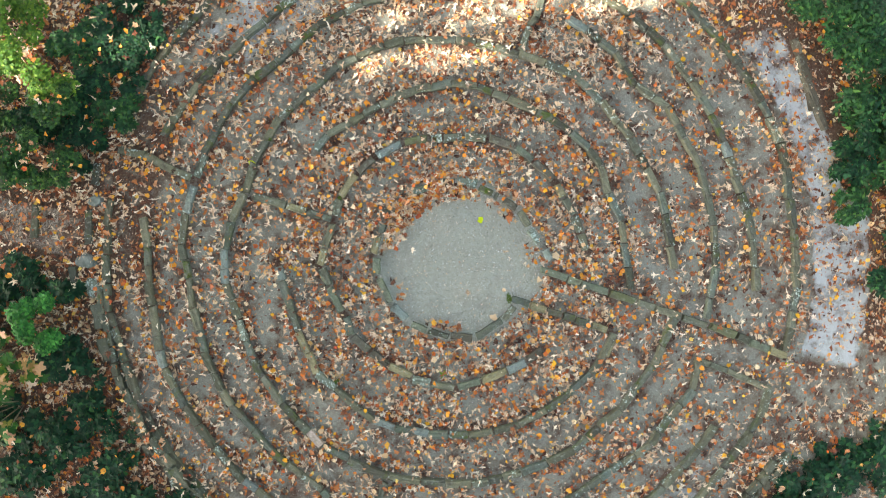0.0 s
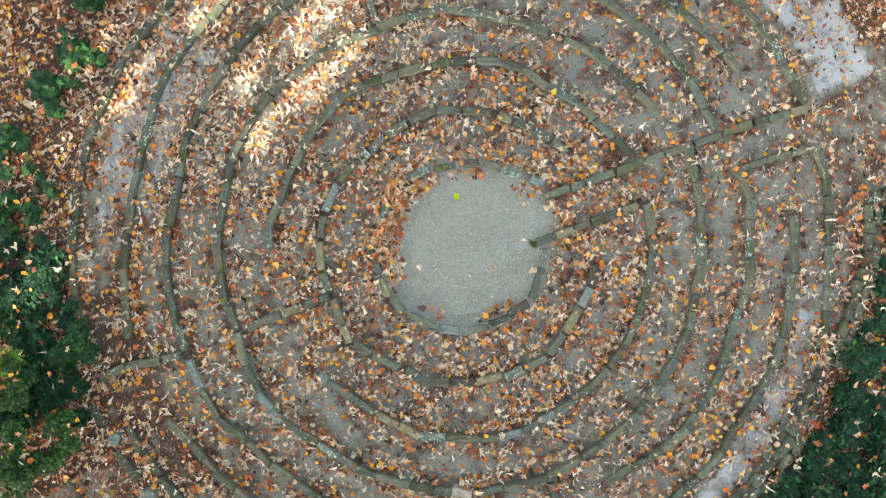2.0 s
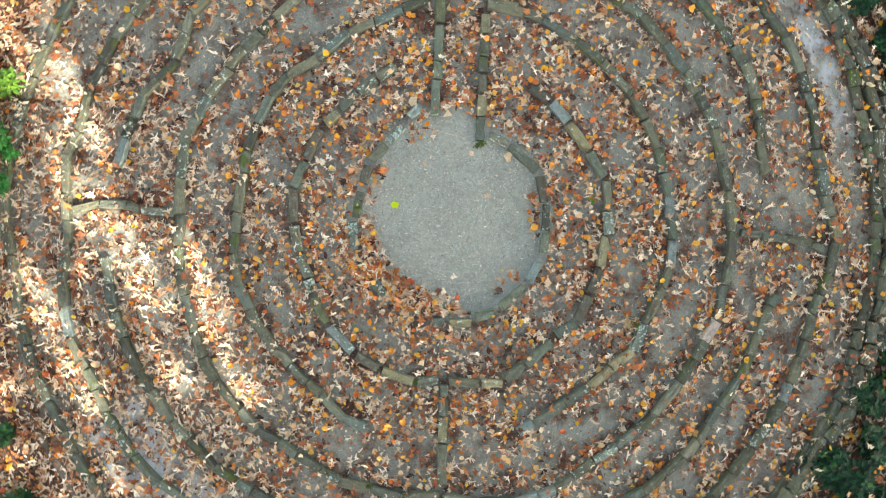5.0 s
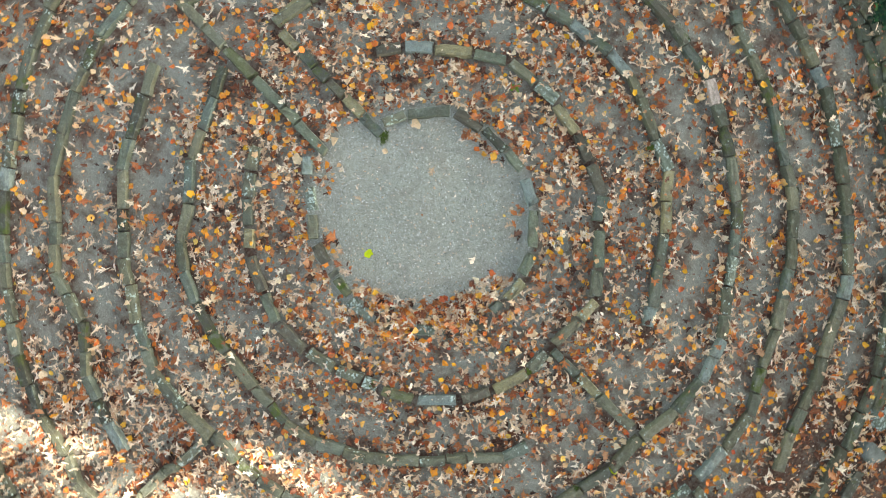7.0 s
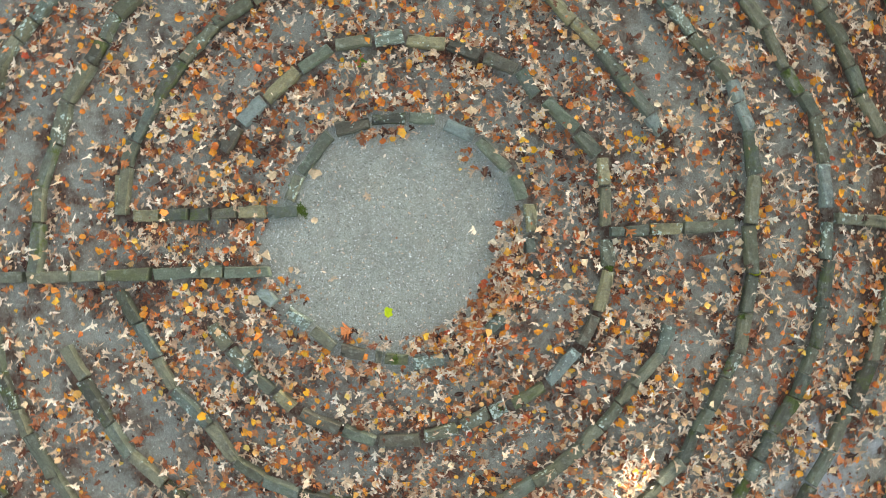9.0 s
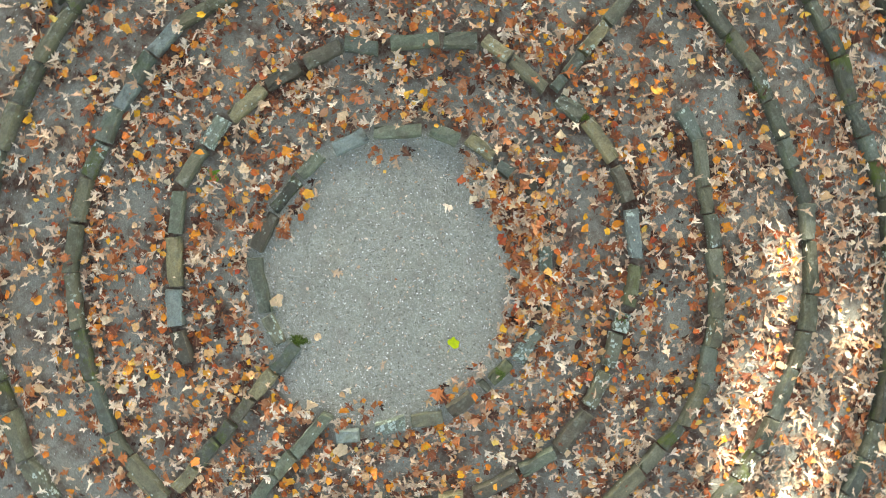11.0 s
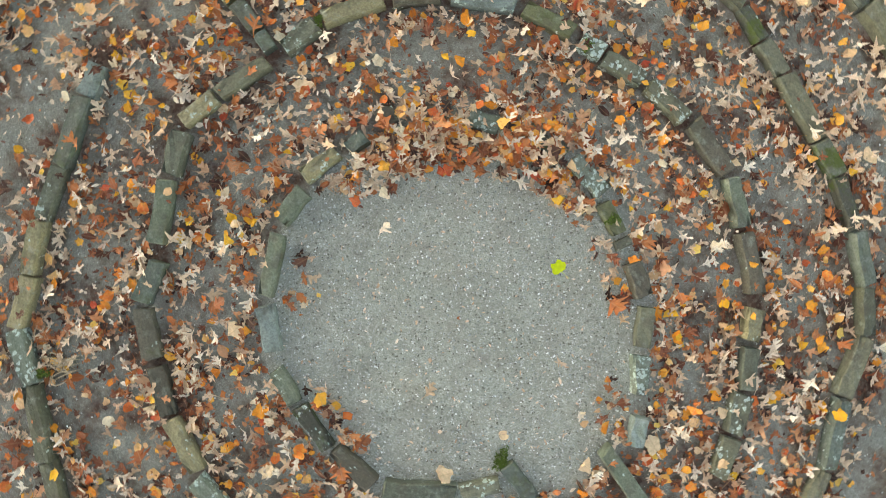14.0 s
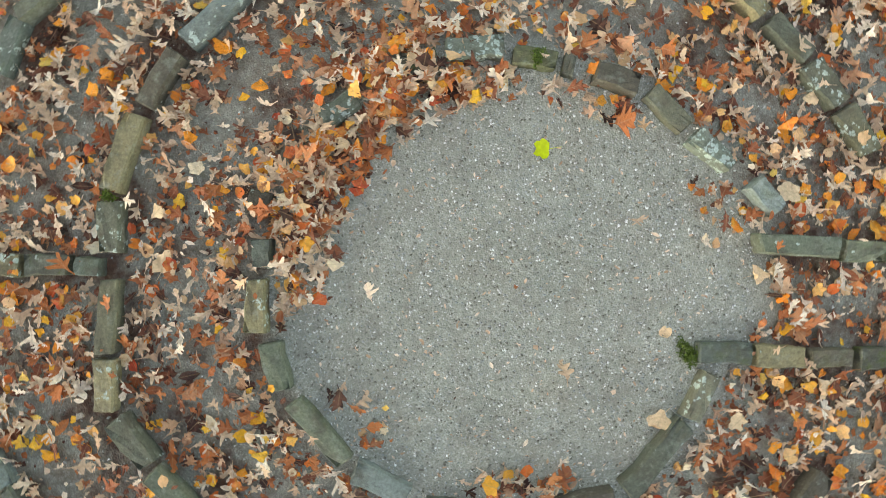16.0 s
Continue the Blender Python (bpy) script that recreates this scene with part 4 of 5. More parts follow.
single_leaf("lime_leaf", "bright lime-yellow leaf lying on bare grey gravel", 0.115, 0.545, 0.085, LIME, tulip_leaf(1))
single_leaf("yellow_leaf", "small pale yellow leaf lying on bare grey gravel", 0.62, -0.20, 0.06, CREAM, ROUNDS[4])
single_leaf("lime_leaf", "bright lime-yellow leaf among brown leaves", -2.74, 0.47, 0.09, LIME, tulip_leaf(2))
single_leaf("lime_leaf", "bright lime-yellow leaf on trodden gravel near the gate", 4.25, -0.17, 0.075, LIME, tulip_leaf(3))
single_leaf("oak_sprig", "fresh green lobed oak leaf among brown leaves", 0.17, -1.39, 0.12, GREEN_OAK, OAKS[3])
SPREAD = {"c": ("cream_leaf", "large pale cream leaf lying upside down on brown leaves", CREAM, 0.115), "o": ("orange_leaf", "bright orange crumpled leaf among brown leaves", ORANGE, 0.085),
          "y": ("yellow_leaf", "golden yellow lobed leaf among brown leaves", YELLOW, 0.08)}
bright = (0.91, -0.57, 1.27, -0.44, -0.03, 0.86, 1.22, 0.76, 1.12, 0.37, 0.58, -0.57, -1.40, 0.08, 0.99, 0.03, 0.02, -1.25, -0.64, -0.94, 0.65, 2.17,
          -0.75, 0.78, -1.17, 0.95, -1.61, 0.84, -1.02, 0.79, -1.30, 0.58, 0.77, 0.81, 1.14, 0.77, 1.34, -0.78, -0.24, -1.09, -1.59, 1.54, -0.81, -1.95, -0.43, 0.88, -1.74, -1.98,
          -0.50, 0.97, -1.01, 0.34, -0.15, 0.75, -1.02, -0.69, -1.89, -0.63, -1.33, 0.33, 0.38, 2.00)
for k, letter in enumerate("ccccccccccc" "ooooooooooooo" "yyyyyyy"):
    name, label, mat, size = SPREAD[letter]
    single_leaf(name, label, bright[2 * k], bright[2 * k + 1], size * (0.85 + 0.05 * (k % 7)), mat, MAPLES[(5 * k) % 24], 0.02)


def build_chips():
    n = 30000
    r, a = 1.0 * np.sqrt(rng.uniform(0, 1, n)), rng.uniform(0, 2 * math.pi, n)
    x, y = r * np.cos(a), r * np.sin(a)
    size = 0.004 + 0.0145 * rng.uniform(0, 1, n) ** 4
    x2, y2 = rng.uniform(-4.2, 4.2, 34000), rng.uniform(-4.2, 4.2, 34000)
    x, y = np.concatenate([x, x2]), np.concatenate([y, y2])
    size = np.concatenate([size, 0.005 + 0.012 * rng.uniform(0, 1, 34000) ** 3])
    v, f, _ = strew([chip(k) for k in range(8)], x, y, ground_z(x, y) - 0.001, size, 0.2)
    tagged(new("stone_chips", soup("stone_chips", v, f, CHIP)), "loose pale and grey crushed stone chips", "gravel", kind="stuff")


build_chips()


def build_slivers():
    n = 520
    r, a = 0.95 * np.sqrt(rng.uniform(0, 1, n)), rng.uniform(0, 2 * math.pi, n)
    x, y = r * np.cos(a), r * np.sin(a)
    v, f, own = strew(SLIMS, x, y, ground_z(x, y) + 0.002, rng.uniform(0.010, 0.026, n), 0.15)
    tagged(new("leaf_slivers", soup("leaf_slivers", v, f, OAK, False, own)), "tiny tan slivers of leaf and twig on gravel", "leaf litter", kind="stuff")


build_slivers()

# ---------------------------------------------------------------- plants at the rim


def blade(seed, narrow):
    """A simple pointed leaf one metre long with a folded midrib."""
    rnd = random.Random(seed)
    w = narrow * rnd.uniform(0.85, 1.15)
    v = [(0, 0, 0), (0.3, w, 0.06), (0.7, w * 0.7, 0.03), (1.0, 0, -0.10), (0.7, -w * 0.7, 0.03), (0.3, -w, 0.06), (0.5, 0, 0)]
    f = [(0, 6, 1), (1, 6, 2), (2, 6, 3), (3, 6, 4), (4, 6, 5), (5, 6, 0)]
    return np.array(v, float), np.array(f)


def palm(seed):
    """A palmate maple leaf about one metre across."""
    rnd = random.Random(seed)
    v, n = [(0.1, 0, 0)], 18
    for k in range(n):
        a = math.pi * (2 * k / n - 1)
        lobe = abs(math.cos(2.5 * a)) ** 0.7
        r = (0.20 + 0.36 * lobe) * (1.15 if abs(a) < 1.4 else 0.75) * rnd.uniform(0.9, 1.1)
        v.append((0.15 + r * math.cos(a), r * math.sin(a), -0.25 * r * r + rnd.uniform(-0.02, 0.02)))
    return np.array(v, float), np.array([(0, 1 + k, 1 + (k + 1) % n) for k in range(n)])


def whorl(seed):
    """A ground-cover shoot: five to seven toothed leaves spreading from one stem, about one metre across."""
    rnd = random.Random(seed)
    v, f, n, first = [], [], rnd.choice((5, 6, 7)), rnd.uniform(0, 6.28)
    for k in range(n):
        a, long, wide, rise = first + 6.283 * k / n + rnd.uniform(-0.2, 0.2), rnd.uniform(0.42, 0.56), rnd.uniform(0.10, 0.14), rnd.uniform(-0.02, 0.10)
        c, s, o = math.cos(a), math.sin(a), len(v)
        for x, y, z in ((0.03, 0, 0.0), (0.45, 1.0, 0.03), (0.75, 0.85, 0.02), (1.0, 0, -0.06), (0.75, -0.85, 0.02), (0.45, -1.0, 0.03), (0.6, 0, 0.0)):
            x, y = x * long, y * wide
            v.append((x * c - y * s, x * s + y * c, z + rise * x / long))
        f += [(o + a0, o + 6, o + b0) for a0, b0 in ((0, 1), (1, 2), (2, 3), (3, 4), (4, 5), (5, 0))]
    return np.array(v, float), np.array(f)


WHORLS = [whorl(k) for k in range(8)]
BLADES, WIDE_BLADES, PALMS = [blade(k, 0.24) for k in range(6)], [blade(k, 0.34) for k in range(6)], [palm(k) for k in range(6)]


def orient(shapes, points, normals, size, r, droop=0.35):
    """Leaves at the points, facing roughly along the normals."""
    n = len(points)
    nrm = normals + r.normal(0, droop, (n, 3))
    nrm /= np.linalg.norm(nrm, axis=1, keepdims=True)
    tang = np.cross(nrm, r.normal(0, 1, (n, 3)))
    tang /= np.linalg.norm(tang, axis=1, keepdims=True)
    side = np.cross(nrm, tang)
    pick = r.integers(0, len(shapes), n)
    verts, tris, start = [], [], 0
    for k, (sv, sf) in enumerate(shapes):
        w = np.where(pick == k)[0]
        if not len(w):
            continue
        s = sv[None] * size[w, None, None]
        p = points[w, None] + s[:, :, 0:1] * tang[w, None] + s[:, :, 1:2] * side[w, None] + s[:, :, 2:3] * nrm[w, None]
        verts.append(p.reshape(-1, 3))
        tris.append((sf[None] + (np.arange(len(w)) * len(sv))[:, None, None] + start).reshape(-1, 3))
        start += len(w) * len(sv)
    return np.concatenate(verts), np.concatenate(tris)


def tube(bm, points, radii, sides=6):
    """A bent tapering stem through the points."""
    rings = []
    for k, (p, r) in enumerate(zip(points, radii)):
        d = (Vector(points[min(k + 1, len(points) - 1)]) - Vector(points[max(k - 1, 0)])).normalized()
        q = d.to_track_quat("Z", "Y").to_matrix()
        rings.append([bm.verts.new(Vector(p) + q @ Vector((r * math.cos(2 * math.pi * i / sides), r * math.sin(2 * math.pi * i / sides), 0))) for i in range(sides)])
    for a, b in zip(rings, rings[1:]):
        for i in range(sides):
            j = (i + 1) % sides
            bm.faces.new((a[i], a[j], b[j], b[i]))
    bm.faces.new(rings[-1])


def shrub(name, label, group, x, y, wide, high, count, leaf, mat, shapes, seed):
    """Stems and a loose uneven crown of many small leaves in clumps."""
    r = np.random.default_rng(seed)
    base = new(name)
    base.location = (x, y, float(ground_z(x, y)))
    tagged(base, label, "shrub", group)
    clumps = []
    bm = bmesh.new()
    for k in range(max(9, int(12 * wide / 0.5))):
        a, d = r.uniform(0, 6.283), wide * math.sqrt(r.uniform(0.02, 1)) * 0.85
        h = high * (1 - 0.65 * (d / wide) ** 2) * r.uniform(0.6, 1.05)
        c = np.array([d * math.cos(a), d * math.sin(a), h])
        clumps.append((c, wide * r.uniform(0.22, 0.42)))
        tube(bm, [(0.1 * c[0], 0.1 * c[1], -0.03), (0.55 * c[0], 0.55 * c[1], 0.55 * h), tuple(c)], [0.007, 0.005, 0.003], 5)
        if name == "maple_sapling":
            part("stem", bm, TWIG, base, "thin brown stem")
            bm = bmesh.new()
    if name != "maple_sapling":
        part("stem", bm, TWIG, base, "thin brown stems")
    pts, nrm = [], []
    for c, s in clumps:
        m = int(count / len(clumps))
        d = r.normal(0, 1, (m, 3))
        d /= np.linalg.norm(d, axis=1, keepdims=True)
        d[:, 2] = np.abs(d[:, 2]) * 1.1 - 0.25
        p = c + d * s * r.uniform(0.55, 1.05, (m, 1)) * np.array([1, 1, 0.7])
        p[:, 2] = np.maximum(p[:, 2], 0.03)
        pts.append(p)
        nrm.append(d * 0.5 + np.array([0, 0, 0.9]))
    pts, nrm = np.concatenate(pts), np.concatenate(nrm)
    v, f = orient(shapes, pts, nrm, leaf * r.uniform(0.6, 1.25, len(pts)), r)
    ob = new("foliage", soup("foliage", v, f, mat, True))
    ob.parent = base
    return base


def ivy(name, label, group, x, y, wide, count, leaf, mat, shapes, seed):
    """A low mat of leaves with trailing stems and a ragged outline."""
    r = np.random.default_rng(seed)
    base = new(name)
    base.location = (x, y, float(ground_z(x, y)))
    tagged(base, label, "ivy", group)
    MATS.append((x, y, wide))
    lobes = [(r.uniform(0, 6.283), r.integers(2, 7), r.uniform(0.1, 0.28)) for _ in range(4)]

    def reach(a):
        return wide * (0.8 + sum(k * np.sin(m * a + p) for p, m, k in lobes))

    bm = bmesh.new()
    for k in range(7):
        a = r.uniform(0, 6.283)
        d = max(0.1, float(reach(a))) * r.uniform(0.7, 1.15)
        b = a + r.uniform(-0.5, 0.5)
        tube(bm, [(0, 0, 0.0), (0.5 * d * math.cos(b), 0.5 * d * math.sin(b), 0.04), (d * math.cos(a), d * math.sin(a), 0.03)], [0.006, 0.005, 0.003], 5)
    part("stem", bm, TWIG, base, "thin brown stems")
    a, q = r.uniform(0, 6.283, count), np.sqrt(r.uniform(0, 1, count))
    d = np.abs(reach(a)) * q
    pts = np.stack([d * np.cos(a), d * np.sin(a), np.zeros(count)], 1)
    lump = blotches(pts[:, 0] + x, pts[:, 1] + y, 9.0, seed)
    pts[:, 2] = 0.02 + 0.15 * lump * (1 - 0.7 * q) + r.uniform(0, 0.05, count) + ground_z(pts[:, 0] + x, pts[:, 1] + y) - base.location.z
    pts = pts[lump > 0.34]
    v, f = orient(shapes, pts, np.tile((0, 0, 1.0), (len(pts), 1)), leaf * r.uniform(0.6, 1.3, len(pts)), r, 0.26)
    ob = new("foliage", soup("foliage", v, f, mat, True))
    ob.parent = base
    return base


MATS = []  # middle and reach of every ivy mat
TOPS = []  # middle, reach and height of the shrubs that catch leaves
GREENS = "shrubs round the labyrinth"
IVY = "low patch of dark green whorled ground cover over leaf litter"
number = 100
for x, y, w, h in ((-5.30, 0.80, 0.46, 0.66), (-4.98, 0.52, 0.30, 0.55), (-5.7, 1.15, 0.5, 0.7), (-4.98, -0.12, 0.36, 0.55), (-4.68, -0.16, 0.26, 0.42), (-5.35, -0.35, 0.38, 0.55), (-5.7, 0.15, 0.5, 0.7)):
    number += 1
    # the shrubs in the sun fleck get lighter leaves, sunlight put into their colour
    shrub("shrub", "fine-leaved green shrub with fallen leaves caught in it", GREENS, x, y, w, h, int(5600 * w), 0.042, FRESH_SUNLIT_GREEN if x < -5.2 and y > 0.7 else MOSS_GREEN, WIDE_BLADES, number)
    TOPS.append((x, y, w, h))
for x, y, w in ((-4.38, 1.50, 0.28), (-4.62, 1.72, 0.24), (-4.46, 0.70, 0.25), (-4.58, 0.42, 0.24), (-4.45, 1.05, 0.16), (-4.78, 0.15, 0.24), (-4.78, 0.95, 0.2), (-5.08, 1.35, 0.32), (-5.35, 0.25, 0.3), (-5.0, 1.95, 0.22), (-4.72, 1.38, 0.26), (-4.92, 0.72, 0.24)):
    number += 1
    ivy("ivy_patch", IVY, GREENS, x, y, 1.2 * w, int(1400 * w), 0.13, MID_GREEN if number % 5 == 0 else DARK_GREEN, WHORLS, number)
for x, y, w, h in ((3.80, 3.85, 0.5, 0.6), (4.55, 3.05, 0.5, 0.6), (4.66, 2.45, 0.38, 0.45), (4.25, 3.6, 0.45, 0.6), (3.42, 4.28, 0.42, 0.55), (5.0, 1.86, 0.36, 0.4), (4.85, 2.5, 0.5, 0.6), (5.2, 1.2, 0.4, 0.35), (4.6, 3.4, 0.55, 0.7), (3.9, 4.2, 0.55, 0.7), (4.10, 3.08, 0.34, 0.42), (4.24, 2.72, 0.30, 0.38), (4.34, 1.90, 0.24, 0.30), (4.28, 2.35, 0.26, 0.34)):
    number += 1
    shrub("shrub", "glossy dark green laurel shrub beside bare pale sand", GREENS, x, y, w, h, 2000 if w > 0.35 else 900, 0.07, DARK_GREEN if number % 2 else MID_GREEN, BLADES, number)
for x, y, w, h in ((0.95, 4.48, 0.50, 0.70), (0.48, 4.60, 0.42, 0.6), (1.45, 4.45, 0.45, 0.66), (1.15, 4.32, 0.34, 0.62), (0.9, 5.1, 0.5, 0.8)):
    number += 1
    shrub("shrub", "sunlit fresh green azalea shrub beside the stone rim", GREENS, x, y, w, h, 1500, 0.055, FRESH_SUNLIT_GREEN, BLADES, number)
for x, y, w, h in ((0.0, 4.62, 0.28, 0.4), (-0.22, 4.75, 0.22, 0.3), (0.62, 4.38, 0.28, 0.5), (0.28, 4.45, 0.28, 0.45), (0.05, 4.58, 0.24, 0.4), (0.3, 4.8, 0.4, 0.55)):
    number += 1
    shrub("shrub", "shaded green azalea shrub beside the stone rim", GREENS, x, y, w, h, 1300, 0.05, EMERALD, BLADES, number)
    TOPS.append((x, y, w, h))
number += 1
shrub("shrub", "small rounded fresh green shrub in leaf litter", GREENS, -4.57, -2.01, 0.32, 0.36, 3400, 0.046, EMERALD, WIDE_BLADES, number)
for x, y, w in ((-4.27, -2.32, 0.22), (-4.04, -2.52, 0.24), (-3.92, -2.92, 0.20), (-3.72, -3.08, 0.18), (-3.38, -3.30, 0.26), (-4.09, -3.27, 0.28), (-5.0, -1.60, 0.30), (-4.45, -1.62, 0.13), (-3.35, -3.72, 0.32), (-4.3, -3.8, 0.36), (5.0, -1.35, 0.4),
                (5.5, -0.9, 0.35), (4.75, -1.75, 0.3), (-4.6, -3.3, 0.26), (-5.0, -2.9, 0.30), (-3.05, -3.95, 0.30), (-2.6, -3.95, 0.24), (-5.3, -2.2, 0.30), (-3.7, -4.2, 0.36)):
    number += 1
    ivy("ivy_patch", IVY, GREENS, x, y, 1.15 * w, int(760 * w), 0.17, DARK_GREEN, WHORLS, number)
for a, r0, w in ((-28, 4.95, 0.32), (-36, 4.85, 0.34), (-43, 4.8, 0.30), (-50, 4.82, 0.32), (-57, 4.8, 0.34), (-63, 4.85, 0.32), (-70, 4.75, 0.28), (-78, 4.85, 0.34), (-86, 4.8, 0.3), (-93, 4.85, 0.3), (-104, 4.75, 0.3), (-112, 4.8, 0.32), (-121, 4.8, 0.3), (-22, 5.35, 0.34), (-30, 5.4, 0.36), (-37, 5.3, 0.36), (-44, 5.25, 0.34), (-51, 5.3, 0.36), (-59, 5.3, 0.36), (-67, 5.3, 0.34), (-75, 5.3, 0.36)):
    number += 1
    ivy("ivy_patch", IVY, GREENS, r0 * math.cos(radians(a)), r0 * math.sin(radians(a)), 1.3 * w, int(1700 * w), 0.14, DARK_GREEN, WHORLS, number)
for a, r0, w in ((131, 4.78, 0.22), (137, 4.85, 0.26), (150, 4.85, 0.28), (124, 4.95, 0.16), (116, 4.75, 0.08), (145, 5.1, 0.24), (154, 5.2, 0.3)):
    number += 1
    ivy("ivy_patch", "small green ground ivy patch in sun-flecked leaf litter", GREENS, r0 * math.cos(radians(a)), r0 * math.sin(radians(a)), w, int(900 * w), 0.085, MID_GREEN, PALMS, number)
for x, y, h in ((-4.55, -2.62, 0.7), (-4.62, -3.05, 0.9), (-4.9, -2.45, 0.9), (-4.95, -3.25, 1.0)):
    number += 1
    shrub("maple_sapling", "maple sapling with leaves turning green, yellow and pink", GREENS, x, y, 0.36, h, 84, 0.115, SAPLING, PALMS, number)


def caught(name, label, mat, shapes, each, low, high, seed):
    """Leaves fallen on the ivy mats."""
    r = np.random.default_rng(seed)
    spot = []
    for x, y, wide in MATS:
        for _ in range(int(each * wide / 0.4)):
            a, q = r.uniform(0, 6.283), wide * math.sqrt(r.uniform(0, 1)) * 0.9
            spot.append((x + q * math.cos(a), y + q * math.sin(a), 0.10 + 0.09 * (1 - q / wide) + r.uniform(0, 0.03)))
    for x, y, wide, tall in TOPS:
        for _ in range(each):
            a, q = r.uniform(0, 6.283), math.sqrt(r.uniform(0, 1)) * 0.7
            spot.append((x + q * wide * math.cos(a), y + q * wide * math.sin(a), tall * (1 - 0.55 * q * q)))
    p = np.array(spot)
    v, f, own = strew(shapes, p[:, 0], p[:, 1], p[:, 2] + ground_z(p[:, 0], p[:, 1]), r.uniform(low, high, len(p)), 0.25)
    tagged(new(name, soup(name, v, f, mat, True, own)), label, "fallen leaves", kind="stuff")


caught("caught_orange_leaves", "orange leaves caught on ivy and shrubs", ORANGE, MAPLES + POINTED, 3, 0.035, 0.075, 81)
caught("caught_tan_leaves", "pale tan oak leaves caught on the dark green ivy", OAK, OAKS, 3, 0.06, 0.11, 82)
caught("caught_russet_leaves", "russet leaves caught on the dark green ivy", RUSSET, BROAD, 4, 0.05, 0.10, 83)

# ---------------------------------------------------------------- tree, board, boulders and steps


def build_beech():
    base = new("beech_tree")
    base.location = (-1.2, 5.45, float(ground_z(-1.2, 5.45)))
    tagged(base, "smooth grey beech trunk with flared roots in leaf litter", "tree")
    bm = bmesh.new()
    rings = []
    for z, r, flare in ((-0.1, 0.62, 0.16), (0.08, 0.52, 0.13), (0.3, 0.42, 0.08), (0.7, 0.36, 0.04), (1.5, 0.33, 0.02), (3.5, 0.30, 0.01), (7.0, 0.24, 0.01)):
        rings.append([bm.verts.new(((r + flare * math.cos(5 * a + 0.7)) * math.cos(a), (r + flare * math.cos(5 * a + 0.7)) * math.sin(a) + 0.09 * z, z)) for a in (2 * math.pi * k / 24 for k in range(24))])
    for a, b in zip(rings, rings[1:]):
        for i in range(24):
            bm.faces.new((a[i], a[(i + 1) % 24], b[(i + 1) % 24], b[i]))
    bm.faces.new(rings[-1])
    part("trunk", bm, BARK, base, smooth=True)
    r = np.random.default_rng(61)
    limbs, tips = bmesh.new(), []
    for k in range(11):
        a, z = 2.4 * k + r.uniform(-0.4, 0.4), 6.9
        reach, rise = r.uniform(1.2, 2.6), r.uniform(1.6, 4.2)
        tip = np.array([reach * math.cos(a), 0.62 + reach * math.sin(a), z + rise])
        tube(limbs, [(0, 0.60, z - 0.1), tuple(np.array([0.35 * tip[0], 0.62 + 0.35 * (tip[1] - 0.62), z + 0.6 * rise])), tuple(tip)], [0.12, 0.06, 0.015], 7)
        tips.append(tip)
    part("limb", limbs, BARK, base, smooth=True)
    pts = np.concatenate([t + r.normal(0, 1, (420, 3)) * np.array([0.62, 0.62, 0.45]) for t in tips])
    pts[:, 2] = np.maximum(pts[:, 2], 7.6)
    v, f = orient(PALMS, pts, np.tile((0, 0, 1.0), (len(pts), 1)), r.uniform(0.12, 0.2, len(pts)), r, 0.5)
    crown = new("crown", soup("crown", v, f, TURNING, True))
    crown.parent = base


build_beech()


def edging_board(label, ends, sunk):
    """Planks end to end along the rim, pressed into the litter."""
    base = new("edging_board")
    x0, y0 = ends[1]
    base.location = (x0, y0, float(ground_z(x0, y0)))
    tagged(base, label, "board", "edging boards")
    for p, q in zip(ends, ends[1:]):
        length, turn = math.dist(p, q) - 0.01, math.atan2(q[1] - p[1], q[0] - p[0])
        bm = bmesh.new()
        bmesh.ops.create_cube(bm, size=1, matrix=Matrix.Diagonal((length, 0.07, 0.04, 1)))
        bmesh.ops.bevel(bm, geom=bm.edges[:], offset=0.006, segments=1, affect="EDGES")
        ob = part("plank", bm, BOARD, base)
        ob.location = ((p[0] + q[0]) / 2 - x0, (p[1] + q[1]) / 2 - y0, sunk)
        ob.rotation_euler = (0.04, 0, turn)


edging_board("weathered greyish-brown edging board half covered by leaves", ring_joints(103, 4.66, 117, 4.50, 131, 4.55), -0.002)


def boulder(label, x, y, size, flat, mat, seed, name="boulder", stretch=1.3, turn=0.0):
    rnd = random.Random(seed)
    bm = bmesh.new()
    bmesh.ops.create_icosphere(bm, subdivisions=3, radius=1)
    shift = Vector((rnd.uniform(0, 50), 0, 0))
    for v in bm.verts:
        n = noise.noise(v.co * 1.4 + shift) * 0.30 + noise.noise(v.co * 4 + shift) * 0.10
        v.co *= 1 + n
        v.co.z = min(v.co.z, 0.62 + 0.1 * n)
        v.co = Vector((v.co.x * size * stretch, v.co.y * size, v.co.z * size * flat))
    ob = new(name, finish(name, bm, mat, True))
    ob.location = (x, y, float(ground_z(x, y)) + 0.2 * size * flat)
    ob.rotation_euler = (0, 0, turn)
    tagged(ob, label, "rock", "rocks at the side gate")


boulder("pale bluish weathered rock beside the side path", -4.42, -0.47, 0.07, 0.7, PALE_ROCK, 1, turn=0.6)
boulder("white-lichened rock in the dry wall", -1.04, -4.46, 0.085, 0.7, PALE_ROCK, 4, turn=1.4)
boulder("large pale lichened rock behind the dry wall", -0.56, -4.46, 0.13, 0.6, PALE_ROCK, 12, turn=0.3)


